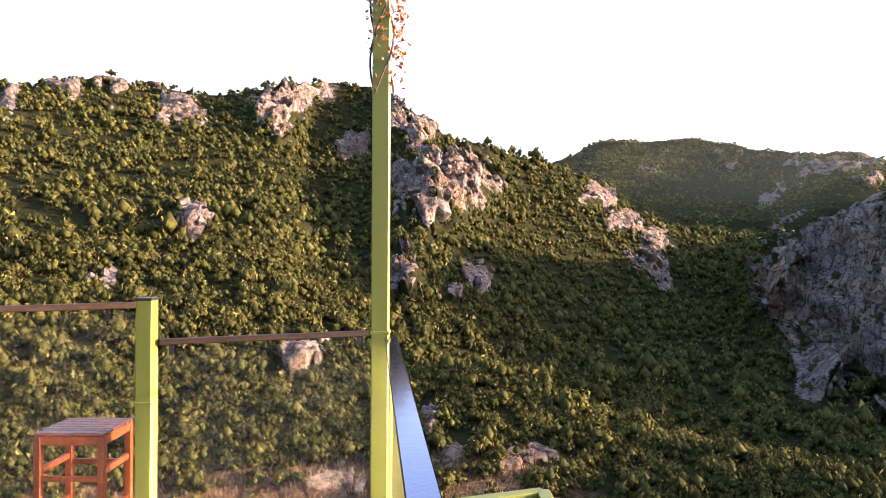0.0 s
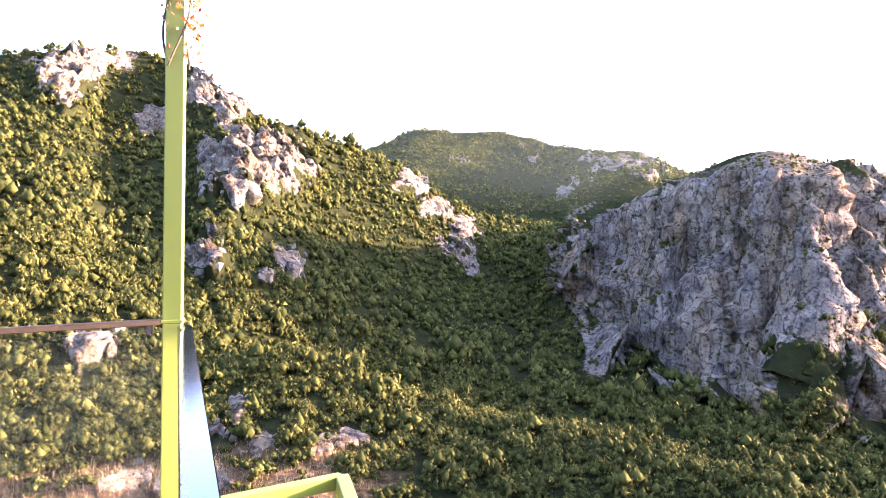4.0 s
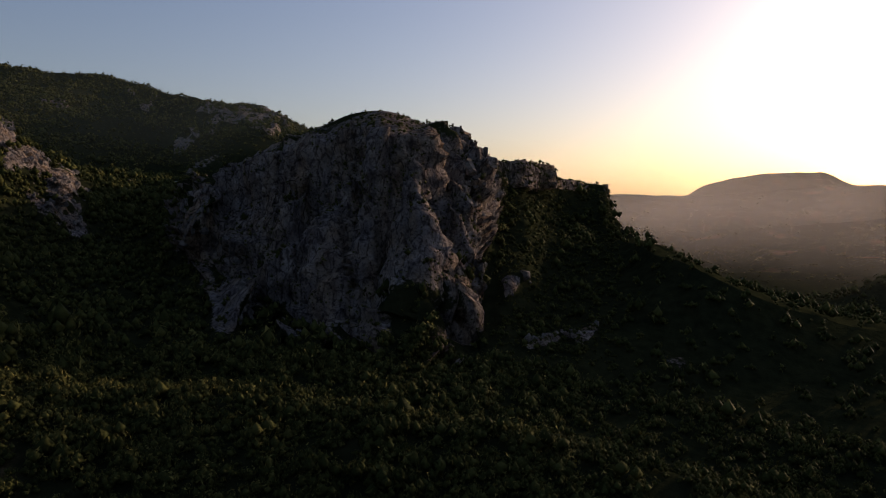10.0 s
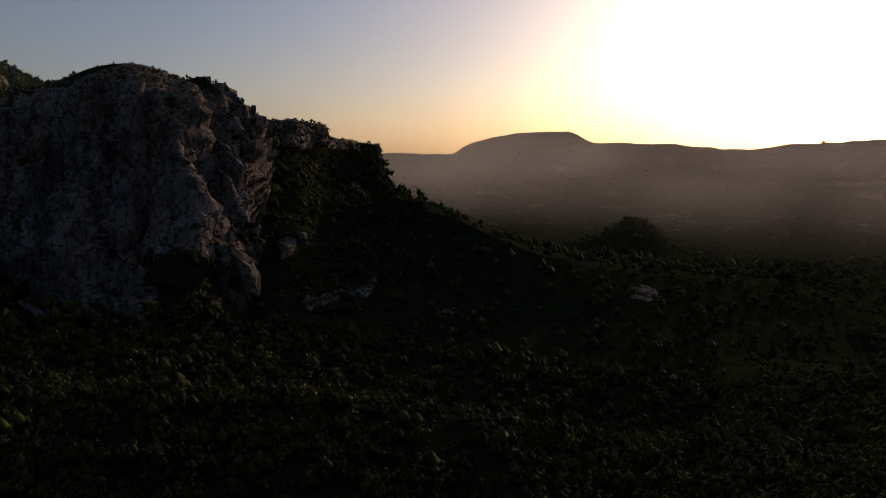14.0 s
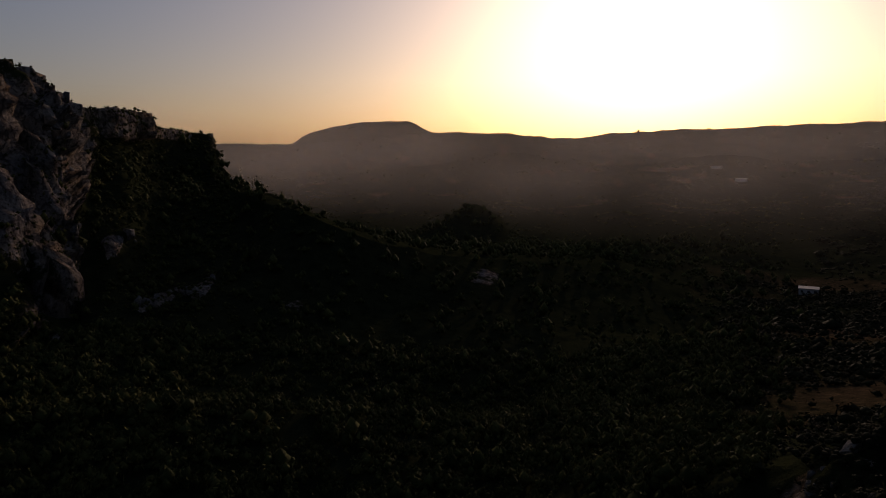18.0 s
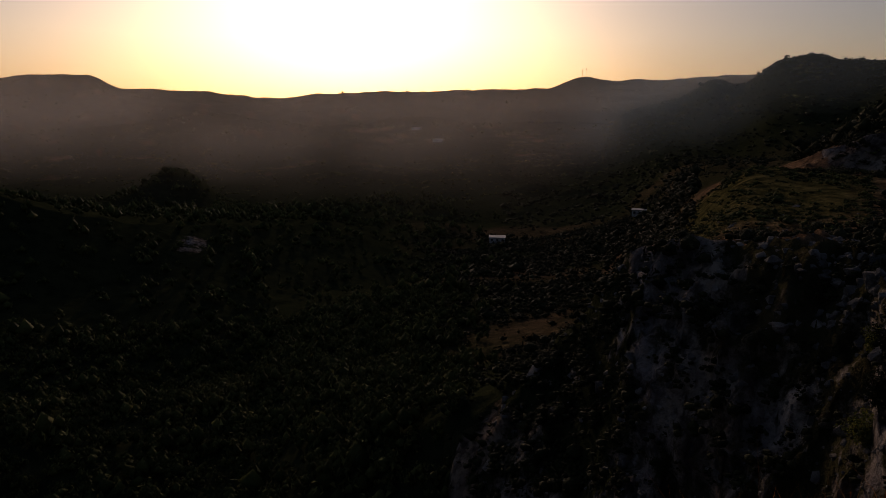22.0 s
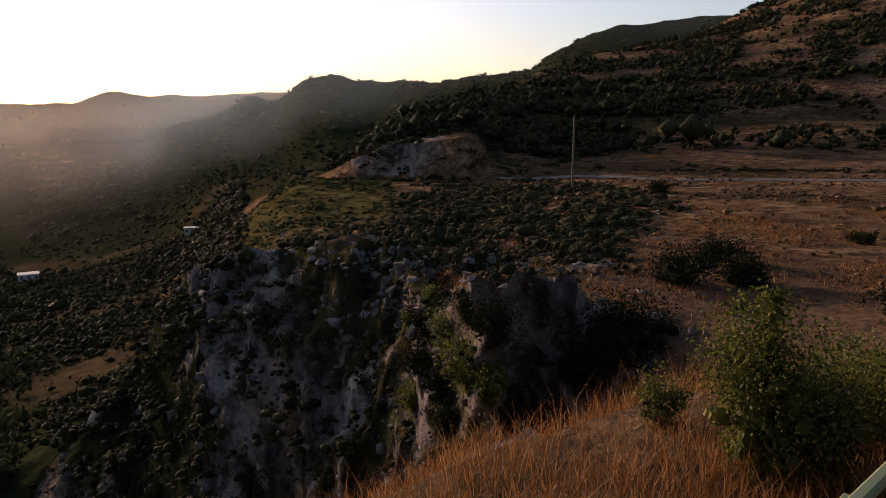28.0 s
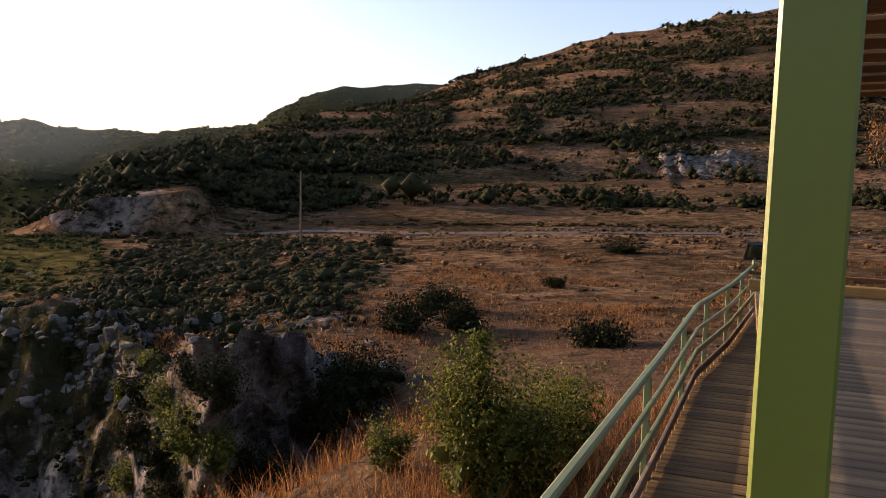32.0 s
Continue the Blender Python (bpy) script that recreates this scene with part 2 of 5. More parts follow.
# ---- the land: contour lines round the terrace as (heading, distance, height angle from the eye) ----
LINES = [
    (1, [(-40, 0.3, -87), (200, 0.3, -84)]),
    (3, [(-40, 2.5, -75), (105, 2.5, -75), (118, 3, -52), (200, 3, -52)]),
    (4, [(-40, 6, -65), (100, 6, -65), (112, 7.5, -42), (122, 8.5, -31.5), (128, 9, -30), (133, 9.5, -28.2), (142, 10, -25.2), (150, 11, -22.2), (156, 12, -20.3), (165, 14, -19), (175, 16, -17), (200, 18, -14)]),
    (16, [(-40, 30, -52), (100, 30, -52), (106, 26, -52), (114, 21, -55), (122, 19, -53), (128, 18.5, -47), (132, 18.2, -42), (136, 18.5, -38), (141, 18.6, -34.5), (145, 18.8, -31), (150, 18.5, -26), (156, 18.2, -19.5), (165, 20, -16), (200, 24, -12)]),
    (44, [(-40, 60, -36), (60, 60, -36), (80, 60, -33), (91, 60, -28.5), (100, 57, -24.5), (107, 54, -21.5), (112, 50, -18), (116.5, 44, -12.4), (120, 42, -10.8), (124, 40, -10.6), (128, 37, -11), (130.3, 35, -12), (132.2, 31.5, -13.4), (133.8, 24.5, -17.4), (138, 22.5, -17.8), (142, 22, -17.4), (146, 22, -16.4), (150, 23, -15.6), (157, 26, -14.3), (165, 30, -12.5), (200, 35, -9)]),
    (34, [(-40, 95, -19.5), (-8, 97, -19), (-2, 120, -12), (4, 128, -9.8), (10, 124, -11.8), (18, 118, -13.7), (26, 110, -15.1), (34, 104, -16.3), (42, 100, -17.6), (52, 96, -18.8), (62, 95, -20), (80, 100, -22.4), (91, 100, -22), (112, 110, -17), (118, 75, -11.2), (122, 60, -9.8), (127, 56, -9.9), (131, 45, -11.2), (134, 42, -12), (138, 45, -10.5), (142, 45, -9.8), (150, 50, -8.3), (160, 50, -8.2), (200, 50, -7.5)]),
    (16, [(-40, 142, -6.5), (-20, 141, -6.5), (-14, 143, -6.3), (-8, 157, -5.5), (-2, 155, -8.2), (4, 160, -10.6), (10, 160, -13.4), (18, 155, -16), (26, 148, -18.2), (34, 140, -19.6), (42, 135, -20.6), (52, 135, -21.4), (62, 140, -22), (80, 150, -22.5), (91, 170, -17.1), (103, 203, -14.6), (112, 180, -14.4), (117, 115, -10.8), (119, 91, -9.2), (123.4, 83, -6.5), (127, 80, -6.5), (131, 73, -6.9), (134, 70, -7.3), (137, 70, -7.2), (145, 66, -6.8), (153, 71, -6.0), (162, 72, -5.7), (181, 74, -5.1), (200, 74, -4.9)]),
    (20, [(-40, 190, 0.4), (-20, 185, 0.4), (-14, 190, 0.6), (-9, 240, 1.2), (-5, 220, -0.5), (-2, 180, -2.5), (4, 190, -4.5), (11, 200, -7), (18, 210, -9), (26, 190, -12), (34, 172, -13.9), (45, 172, -15.2), (60, 195, -14.5), (76, 230, -13), (91, 240, -15), (103, 300, -13), (112, 250, -13.2), (117, 150, -10), (119, 110, -8.2), (123.4, 108, -4.6), (127, 105, -4.7), (137, 95, -5.4), (145, 85, -5.4), (153, 92, -4.7), (162, 95, -4.4), (181, 98, -3.7), (200, 98, -3.6)]),
    (40, [(-40, 300, 7), (-14, 322, 8), (-10.5, 375, 8.0), (-6.5, 372, 7.6), (-3.2, 318, 6.6), (-1.5, 300, 6), (4, 330, 2), (11, 340, -1.5), (18, 380, -4), (23, 390, -4.6), (25.5, 320, -4.4), (30.5, 262, -8.5), (36.5, 220, -10.5), (39.5, 206, -11.1), (42, 197, -11.7), (45.6, 207, -12.3), (47.5, 217, -11.2), (50, 225, -9.8), (54, 245, -9.2), (60, 240, -9.6), (68, 235, -10.7), (76, 250, -10.8), (88, 300, -10.8), (103, 420, -10.8), (112, 400, -10), (117, 300, -8), (119, 180, -6.5), (124, 130, -4.9), (128, 125, -4.5), (131, 122, -4.5), (137, 115, -4.9), (145, 105, -4.6), (153, 105, -4.2), (165, 110, -3.9), (200, 112, -3.5)]),
    (60, [(-40, 400, 10.5), (-26, 400, 11.3), (-14, 405, 11.3), (-9.5, 445, 12), (-6, 440, 11.5), (-4, 400, 10.6), (-2, 385, 9), (4, 420, 5.5), (11, 450, 3), (18, 520, 0.3), (22, 560, -0.8), (24.5, 430, -1.8), (25.6, 335, -1.6), (27, 300, 0.2), (30, 296, 2.5), (34.5, 270, 3.7), (38, 250, 5.1), (40.6, 233, 5.1), (43, 240, 4.3), (45.8, 249, -0.5), (47, 256, -2.6), (49, 300, -0.4), (51, 322, 0.1), (53, 350, -0.8), (55, 372, -1.4), (57, 360, -2.4), (59, 330, -3.2), (63, 275, -4.6), (68, 258, -6.8), (76, 275, -8.7), (88, 340, -9.5), (103, 600, -8.8), (112, 600, -7.6), (119, 300, -5.5), (124, 150, -4.6), (128, 130, -3), (131, 127, -2), (133.4, 124, -1.7), (136.6, 122, -1.4), (139, 130, -3.2), (145, 150, -2.8), (153, 170, -1.5), (165, 200, 0), (200, 220, 1)]),
    (40, [(-40, 430, 10.8), (-32, 430, 11.2), (-26, 430, 12.2), (-19, 430, 12.2), (-14, 430, 12.5), (-8.5, 460, 13.3), (-6, 455, 13.2), (-4.4, 440, 12.4), (-2, 430, 10.5), (0.7, 440, 8.9), (3.9, 460, 8), (8, 500, 6.8), (10.9, 540, 5.6), (14.6, 600, 3.5), (18.5, 680, 1.7), (23, 720, 1.4), (25.8, 600, 1.5), (26.6, 400, 1.0), (30, 345, 3), (34.5, 320, 5.4), (39.4, 308, 6.8), (44.6, 300, 5.2), (46.8, 306, 3.7), (49, 312, 2.8)],
         [(52.3, 340, 2.9), (54, 372, 1.7), (57.2, 415, 1.2), (58, 418, 1.1), (58.5, 402, -1.4), (60, 350, -2.6), (62.8, 305, -4.1), (68.3, 285, -6.5), (76, 310, -8.5), (88, 380, -9.1), (103, 800, -7), (112, 800, -6), (119, 500, -4.5), (124, 200, -5), (128, 175, -2.6), (131.1, 180, -1.2), (136.6, 240, 1.5), (141.7, 300, 3.5), (144.5, 340, 4.1), (147, 380, 4.8), (150.8, 420, 5.6), (156, 480, 7.1), (163, 500, 9.5), (172, 510, 11.4), (181, 520, 12.5), (200, 540, 13)]),
    (10, [(-40, 700, 3), (8, 800, 3), (14, 850, 1), (23, 900, 0.8), (30, 650, 1), (45, 600, 0), (57, 650, -4), (63, 700, -7), (76, 700, -8), (88, 700, -8.4), (103, 1000, -5.6), (112, 1000, -5), (119, 800, -4), (128, 600, -4.2), (134, 600, -1), (142, 600, 1), (157, 800, 4), (200, 800, 8)]),
    (34, [(-40, 1500, 5), (0, 1500, 5), (8.2, 1500, 6.7), (13.5, 1500, 8.55), (20.4, 1500, 8.25), (25.8, 1300, 7.2), (30.4, 1200, 6.7), (34, 1150, 5.4), (40, 1150, 4), (50, 1200, 1), (57, 1300, -3.5), (63, 1400, -4.7), (70, 1400, -4.1), (77, 1400, -3.6), (84, 1400, -4.7), (91, 1400, -3.6), (97, 1400, -4.4), (103, 1400, -4), (112, 1400, -3.2), (113.7, 1400, -0.6), (117.5, 1400, 0.3), (120, 1350, 1.6), (121.4, 1350, 1.3), (124.1, 1300, 2.9), (126.5, 1300, 3.3), (128.3, 1300, 2.8), (133, 1250, 2.8), (138, 1200, 3.2), (142, 1100, 4), (143.5, 950, 5), (146.6, 950, 6.5), (151.5, 950, 7.1), (157, 950, 7.4), (200, 950, 8)]),
    (14, [(-40, 2000, 3), (40, 2000, 3), (57, 2200, -2.8), (62, 2200, -3.0), (68, 2200, -2.2), (75, 2200, -1.6), (81, 2200, -0.7), (86, 2200, -1.3), (91, 2200, -1.7), (97, 2200, -1.1), (103, 2200, -1.5), (112, 2200, -1.5), (118, 2200, -0.8), (130, 2000, 0), (142, 1800, 1), (200, 1800, 3)]),
    (6, [(-40, 2600, 2.6), (40, 2600, 2.2), (57, 2700, -2.2), (75, 2700, -2.6), (97, 2700, -2.4), (112, 2700, -1.8), (118, 2700, -0.7), (130, 2600, 0.3), (142, 2500, 1), (200, 2500, 2)]),
    (20, [(-40, 3300, 2), (40, 3300, 1), (58, 3400, 0.35), (64, 3400, 0.25), (75, 3300, 1.05), (80.8, 3300, 0.9), (85.7, 3300, 0.4), (90.5, 3300, 0.8), (97, 3300, 0.95), (107, 3300, 1.2), (112, 3300, 1), (200, 3300, 1)]),
    (4, [(-40, 3900, -0.2), (200, 3900, -0.2)]),
    (8, [(-40, 4500, 0), (63.5, 4500, 0.1), (65.5, 4500, 1.2), (70, 4500, 2), (73, 4500, 2.1), (75.1, 4500, 1.1), (78, 4500, 0.1), (105, 4500, 0.5), (107.8, 4500, 1.3), (110.5, 4500, 2.2), (112.5, 4500, 1.85), (116, 4500, 1.9), (123.4, 4500, 2.3), (126, 4500, 2), (130, 4500, 1), (200, 4500, 0.5)]),
    (3, [(-40, 4850, -1), (200, 4850, -1)]),
]


def hash3(ix, iy, iz, s):
    h = (ix * 374761393 + iy * 668265263 + iz * 2147483647 + s * 1274126177) & 0xFFFFFFFF
    h = ((h ^ (h >> 13)) * 1103515245) & 0xFFFFFFFF
    return ((h ^ (h >> 16)) & 0xFFFF) / 65535.0 * 2 - 1


def vnoise(p, s=0):
    """Smooth value noise in -1..1 at the points p, an array of n x 3."""
    i = np.floor(p).astype(np.int64)
    f = p - i
    f = f * f * (3 - 2 * f)
    out = 0
    for dx in (0, 1):
        for dy in (0, 1):
            for dz in (0, 1):
                w = (f[:, 0] if dx else 1 - f[:, 0]) * (f[:, 1] if dy else 1 - f[:, 1]) * (f[:, 2] if dz else 1 - f[:, 2])
                out = out + w * hash3(i[:, 0] + dx, i[:, 1] + dy, i[:, 2] + dz, s)
    return out


def fbm(p, octaves=4, s=0, ridge=False):
    out, a = 0, 1.0
    for k in range(octaves):
        v = vnoise(p * 2.0 ** k, s + k)
        out = out + a * ((1 - 2 * abs(v)) if ridge else v)
        a *= 0.5
    return out


STEP = 0.29
AZ = np.concatenate([np.arange(-38, 194, STEP), np.arange(194, 322.0, 3.2)])


def glide(x, xs, ys):
    """Monotone cubic through the points (xs, ys)."""
    h, d = np.diff(xs), np.diff(ys) / np.diff(xs)
    m = np.zeros(len(xs))
    w1, w2 = 2 * h[1:] + h[:-1], h[1:] + 2 * h[:-1]
    ok = d[1:] * d[:-1] > 0
    m[1:-1][ok] = ((w1 + w2)[ok]) / (w1[ok] / d[:-1][ok] + w2[ok] / d[1:][ok])
    i = np.clip(np.searchsorted(xs, x) - 1, 0, len(xs) - 2)
    t = np.clip((x - xs[i]) / h[i], 0, 1)
    return ys[i] * (1 + 2 * t) * (1 - t) ** 2 + h[i] * m[i] * t * (1 - t) ** 2 + ys[i + 1] * t * t * (3 - 2 * t) + h[i] * m[i + 1] * t * t * (t - 1)


def line_at(parts, az):
    pts = np.array(sum(parts, []), float)
    back = np.clip((az - 200) / 120, 0, 1)
    front = [glide(np.clip(az, -40, 200), pts[:, 0], pts[:, k]) for k in (1, 2)]
    return [f * (1 - back) + pts[0, k + 1] * back for k, f in enumerate(front)]


def build_land():
    rs, zs = [np.zeros(len(AZ))], [np.full(len(AZ), -2.6)]
    kr, kz = [], []
    for n, *parts in LINES:
        r, el = line_at(parts, AZ)
        kr.append(r), kz.append(EYE.z + r * np.tan(np.radians(el)))
    on_cliff = np.clip((AZ - 24) / 2, 0, 1) * np.clip((50 - AZ) / 3, 0, 1)
    spread = np.stack([AZ, 0 * AZ, 0 * AZ], 1)
    kr[8] = kr[8] + on_cliff * 9 * fbm(spread * 0.55, 3, 251)
    kz[8] = kz[8] + on_cliff * 5 * fbm(spread * 0.8, 3, 256)
    kr[9] = kr[9] + on_cliff * 8 * fbm(spread * 0.45, 3, 261)
    for i in range(1, len(kr)):
        kr[i] = np.maximum(kr[i], kr[i - 1] + 0.5)
    R, Z = [kr[0]], [kz[0]]
    for i in range(1, len(kr)):
        for j in range(1, LINES[i][0] + 1):
            u = j / LINES[i][0]
            R.append(kr[i - 1] * (1 - u) + kr[i] * u)
            Z.append(kz[i - 1] * (1 - u) + kz[i] * u)
    R, Z = np.array(R), np.array(Z)
    Z[1:-1] = 0.8 * Z[1:-1] + 0.1 * (Z[:-2] + Z[2:])
    A = np.radians(AZ)[None, :]
    P = np.stack([R * np.sin(A), R * np.cos(A), Z], -1)
    return P


LAND = build_land()
NR, NA = LAND.shape[:2]


LAZ = np.broadcast_to(AZ[None, :], (NR, NA)).copy()
LAZ = np.where(LAZ > 261, LAZ - 360, LAZ)
LR = np.hypot(LAND[..., 0], LAND[..., 1])
LEL = np.degrees(np.arctan2(LAND[..., 2] - EYE.z, LR))

# bare crags in the scrub: heading, height angle, half width, half height, how far they stand out
CRAGS = [
    (-20.0, 1.9, 1.1, 1.7, 5), (-13.2, 10.6, 2.3, 2.0, 9), (0.9, 5.3, 3.4, 3.0, 11), (-3.2, 4.2, 1.3, 2.2, 7), (-1.9, 9.2, 1.3, 1.8, 6), (-1.6, 3.0, 1.2, 1.6, 6), (-25.8, -2.3, 0.9, 0.7, 2.5),
    (3.0, -2.6, 0.7, 1.4, 4), (-3.4, -1.9, 2.0, 1.5, 6), (2.2, -2.0, 0.8, 1.4, 4), (0.6, -3.6, 0.8, 1.0, 3), (-20.5, 10.6, 1.6, 1.2, 4), (12.3, 4.0, 1.6, 0.8, 5),
    (14.6, 2.4, 1.7, 1.2, 7), (16.4, 0.3, 1.4, 1.9, 8), (17.5, -2.2, 0.7, 1.2, 5), (-3.9, 10.6, 0.9, 1.8, 6), (-12.0, -8.4, 1.4, 0.8, 3),
    (-7.0, 8.6, 1.4, 1.6, 4), (28.9, -8.0, 0.9, 1.9, 6), (29.2, -4.2, 1.1, 1.5, 5), (27.0, -1.9, 1.2, 2.0, 5), (-31.6, 10.0, 1.0, 0.9, 4), (8.3, -15.4, 1.6, 0.9, 2),
]
CRAGS += [(-29, 11.3, 1.2, 0.4, 4), (-25.3, 11.5, 1.6, 0.45, 4), (-22, 11.7, 1.0, 0.4, 4), (-9, -18.2, 3.5, 0.7, 1.5), (-3.4, -18.4, 2.2, 0.8, 1.5), (1.2, -15.6, 1.6, 0.8, 1.5), (22.0, 7.0, 1.0, 0.35, 14), (31.5, 5.6, 1.3, 0.5, 14), (16.5, 6.4, 0.7, 0.3, 8), (26.6, 5.2, 1.0, 0.5, 10), (46.9, -0.5, 1.1, 3.6, 6), (47.3, -6.5, 0.9, 2.6, 4), (52.8, -11.6, 1.3, 0.8, 3), (56.0, -10.5, 1.6, 0.7, 3), (51.0, -7.4, 0.8, 0.9, 2.5), (28.5, 6.2, 2.4, 0.6, 12), (25.3, 3.9, 0.8, 0.7, 8), (-0.9, -12.9, 0.9, 0.7, 2), (1.0, -9.7, 0.8, 0.4, 1.5), (6.4, -16.2, 1.5, 0.6, 2), (-2.6, -14.9, 1.6, 0.5, 1.5), (-10.8, -8.4, 1.3, 1.0, 3), (141.0, -8.6, 1.5, 0.5, 1), (137.3, -11.6, 0.9, 0.7, 1), (147, -11.4, 2.5, 0.5, 0.8), (176.0, 1.6, 3.5, 0.9, 3)]


def relief(P):
    """Roughens the land: knolls and gullies everywhere, crags where it is steep; returns the points and how rocky they are."""
    dr, da = np.gradient(P, axis=0), np.gradient(P, axis=1)
    nrm = np.cross(da, dr)
    nrm /= np.linalg.norm(nrm, axis=2)[..., None] + 1e-9
    nrm *= np.sign(nrm[..., 2:3] + 1e-9)
    flat, r, az, el = P.reshape(-1, 3), LR.ravel(), LAZ.ravel(), LEL.ravel()
    steep = np.clip((0.86 - nrm[..., 2].ravel()) / 0.2, 0, 1)
    steep *= np.where((az > 24) & (az < 62) | (az > 100) & (az < 143), 1, 0.3)
    steep *= np.where((az > 49.3) & (az < 62) & (el < 0.6), 0.4, 1)
    steep *= np.where((az > 108) & (az < 127.5) & (r > 52) & (r < 700), 0.05, 1)
    steep *= np.where((az > 100) & (r > 600), 0.0, 1)
    soft = np.clip((r - 12) / 60, 0.03, 1)
    big = fbm(flat / 45.0, 3, 5)
    flat = flat + np.array([0, 0, 1.0]) * (big * 1.6 * soft * np.clip(r / 250, 0.15, 3.0))[:, None]
    far = np.clip((r - 700) / 800, 0, 1)
    flat = flat + np.array([0, 0, 1.0]) * (fbm(flat / 240.0, 4, 61, ridge=True) * 5 * far * np.where((az > 58) & (az < 112), 0.35, 1))[:, None]
    crag = fbm(flat / np.array([26.0, 26.0, 60.0]), 6, 11, ridge=True) - 0.5
    fine = fbm(flat / np.array([5.0, 5.0, 11.0]), 3, 31, ridge=True)
    near = np.clip((r - 10) / 110, 0.12, 1) * np.where((az > 53) & (az < 62), 0.35, 1) * np.where((az > 126) & (r > 100), 0.22, 1)
    ribs = fbm(flat / np.array([8.0, 8.0, 46.0]), 4, 201, ridge=True) * np.where(az < 53, 1, 0)
    flutes = (fbm(flat / np.array([13.0, 13.0, 95.0]), 2, 241, ridge=True) - 0.3) * np.where(az < 53, 1, 0)
    flat = flat + nrm.reshape(-1, 3) * ((crag * 3.2 + fine * 1.5 + ribs * 2.6 + flutes * 4.2) * steep * near)[:, None]
    columns = fbm(flat / np.array([10.0, 10.0, 60.0]), 3, 271, ridge=True)
    patch = np.zeros(len(flat))
    out = np.zeros(len(flat))
    deg = np.stack([az * 0.9, el * 0.6, np.zeros(len(az))], 1)
    ja, je = fbm(deg, 3, 211) * 0.75, fbm(deg, 3, 221) * 0.75
    for a, e, w, h, d in CRAGS:
        size = min(1.0, w)
        k = ((az + ja * size - a) / w) ** 2 + ((el + je * size - e) / h) ** 2
        k = np.exp(-k * k * 0.6) * (r < 1600)
        patch, out = np.maximum(patch, k), np.maximum(out, k * d)
    back = -flat / (r[:, None] + 1e-6) * np.array([1, 1, 0]) + np.array([0, 0, 0.25])
    flat = flat + back * (out * (0.5 + 0.55 * crag + 0.3 * fine + 0.45 * ribs + 0.55 * columns))[:, None]
    rough = fbm(flat / 24.0, 4, 23)
    rock = np.clip(np.maximum(steep * 1.5, patch * 2.4 - 0.35) + 0.9 * (rough - 0.85), 0, 1)
    ledge = np.clip((el + 9.3 + np.clip(127 - az, 0, 20) * 0.12 + np.clip(az - 132, 0, 20) * 0.3) * -0.8, 0, 1) * np.clip((az - 104) / 8, 0, 1) * np.clip((150 - az) / 8, 0, 1) * np.clip((r - 12) / 4, 0, 1) * (r < 80)
    bits = fbm(flat / np.array([5.0, 5.0, 8.0]), 4, 131, ridge=True)
    flat = flat + (np.array([0, 0, 0.55]) + back * 0.8) * (bits * ledge * 1.2 * np.clip((r - 10) / 14, 0.2, 1))[:, None]
    chips = fbm(flat / np.array([1.7, 1.7, 3.2]), 3, 141, ridge=True)
    flat = flat + (np.array([0, 0, 0.5]) + back * 0.9) * (chips * ledge * 0.6)[:, None]
    rock = np.maximum(rock * (1 - 0.5 * ledge), ledge * np.clip(0.36 + 1.0 * rough, 0, 0.9))
    rock = np.where((az > 128) & (az < 137) & (r > 15) & (r < 36), np.clip(0.35 + rough * 0.7, 0, 1), rock)
    pit = np.clip((az - 134) / 5, 0, 1) * np.clip((156 - az) / 7, 0, 1) * np.clip((r - 16) / 1.5, 0, 1) * np.clip((25.5 - r) / 2.5, 0, 1) * np.clip((-14.5 - el) / 2, 0, 1)
    rock = np.maximum(rock, pit * np.clip(0.7 + 0.7 * rough, 0, 1))
    flat = flat + (np.array([0, 0, 0.4]) + back) * (pit * (chips * 0.8 + bits * 1.3))[:, None]
    wall = np.clip((az - 26) / 1.5, 0, 1) * np.clip((48.6 - az) / 1.2, 0, 1) * np.clip((r - 178) / 6, 0, 1) * (r < 262) * np.clip((el + 11.2 + 2.5 * rough) / 2, 0, 1)
    rock = np.maximum(rock, wall * np.clip(0.85 + 0.25 * rough, 0.62, 1))
    crown = np.clip((az - 29) / 2, 0, 1) * np.clip((50 - az) / 2, 0, 1) * (r > 225) * (r < 350) * (el > 1.5)
    rock = np.maximum(rock, crown * np.clip(0.62 + 0.75 * rough, 0, 1))
    cut = (az > 132.5) & (az < 141) & (r > 100) & (r < 160)
    rock = np.where(cut, rock * np.clip((136 - az) / 4, 0.1, 1), rock)
    face = np.clip((az - 127.5) / 1, 0, 1) * np.clip((137 - az) / 4, 0, 1) * np.clip((r - 117) / 3, 0, 1) * np.clip((138 - r) / 4, 0, 1)
    rock = np.maximum(rock, face * np.clip(0.8 + 0.5 * rough, 0, 1))
    return flat.reshape(P.shape), rock.reshape(P.shape[:2]), np.clip(patch, 0, 1).reshape(P.shape[:2])


LAND, ROCK, CRAGGY = relief(LAND)


def knoll(az, r, top, wide):
    c = heading(az, 0) * r
    d = np.hypot(LAND[..., 0] - c.x, LAND[..., 1] - c.y) / wide
    LAND[..., 2] += top * np.exp(-d ** 2 * 1.5) * (1 + 0.12 * fbm((LAND / 20.0).reshape(-1, 3), 3, 41).reshape(d.shape))


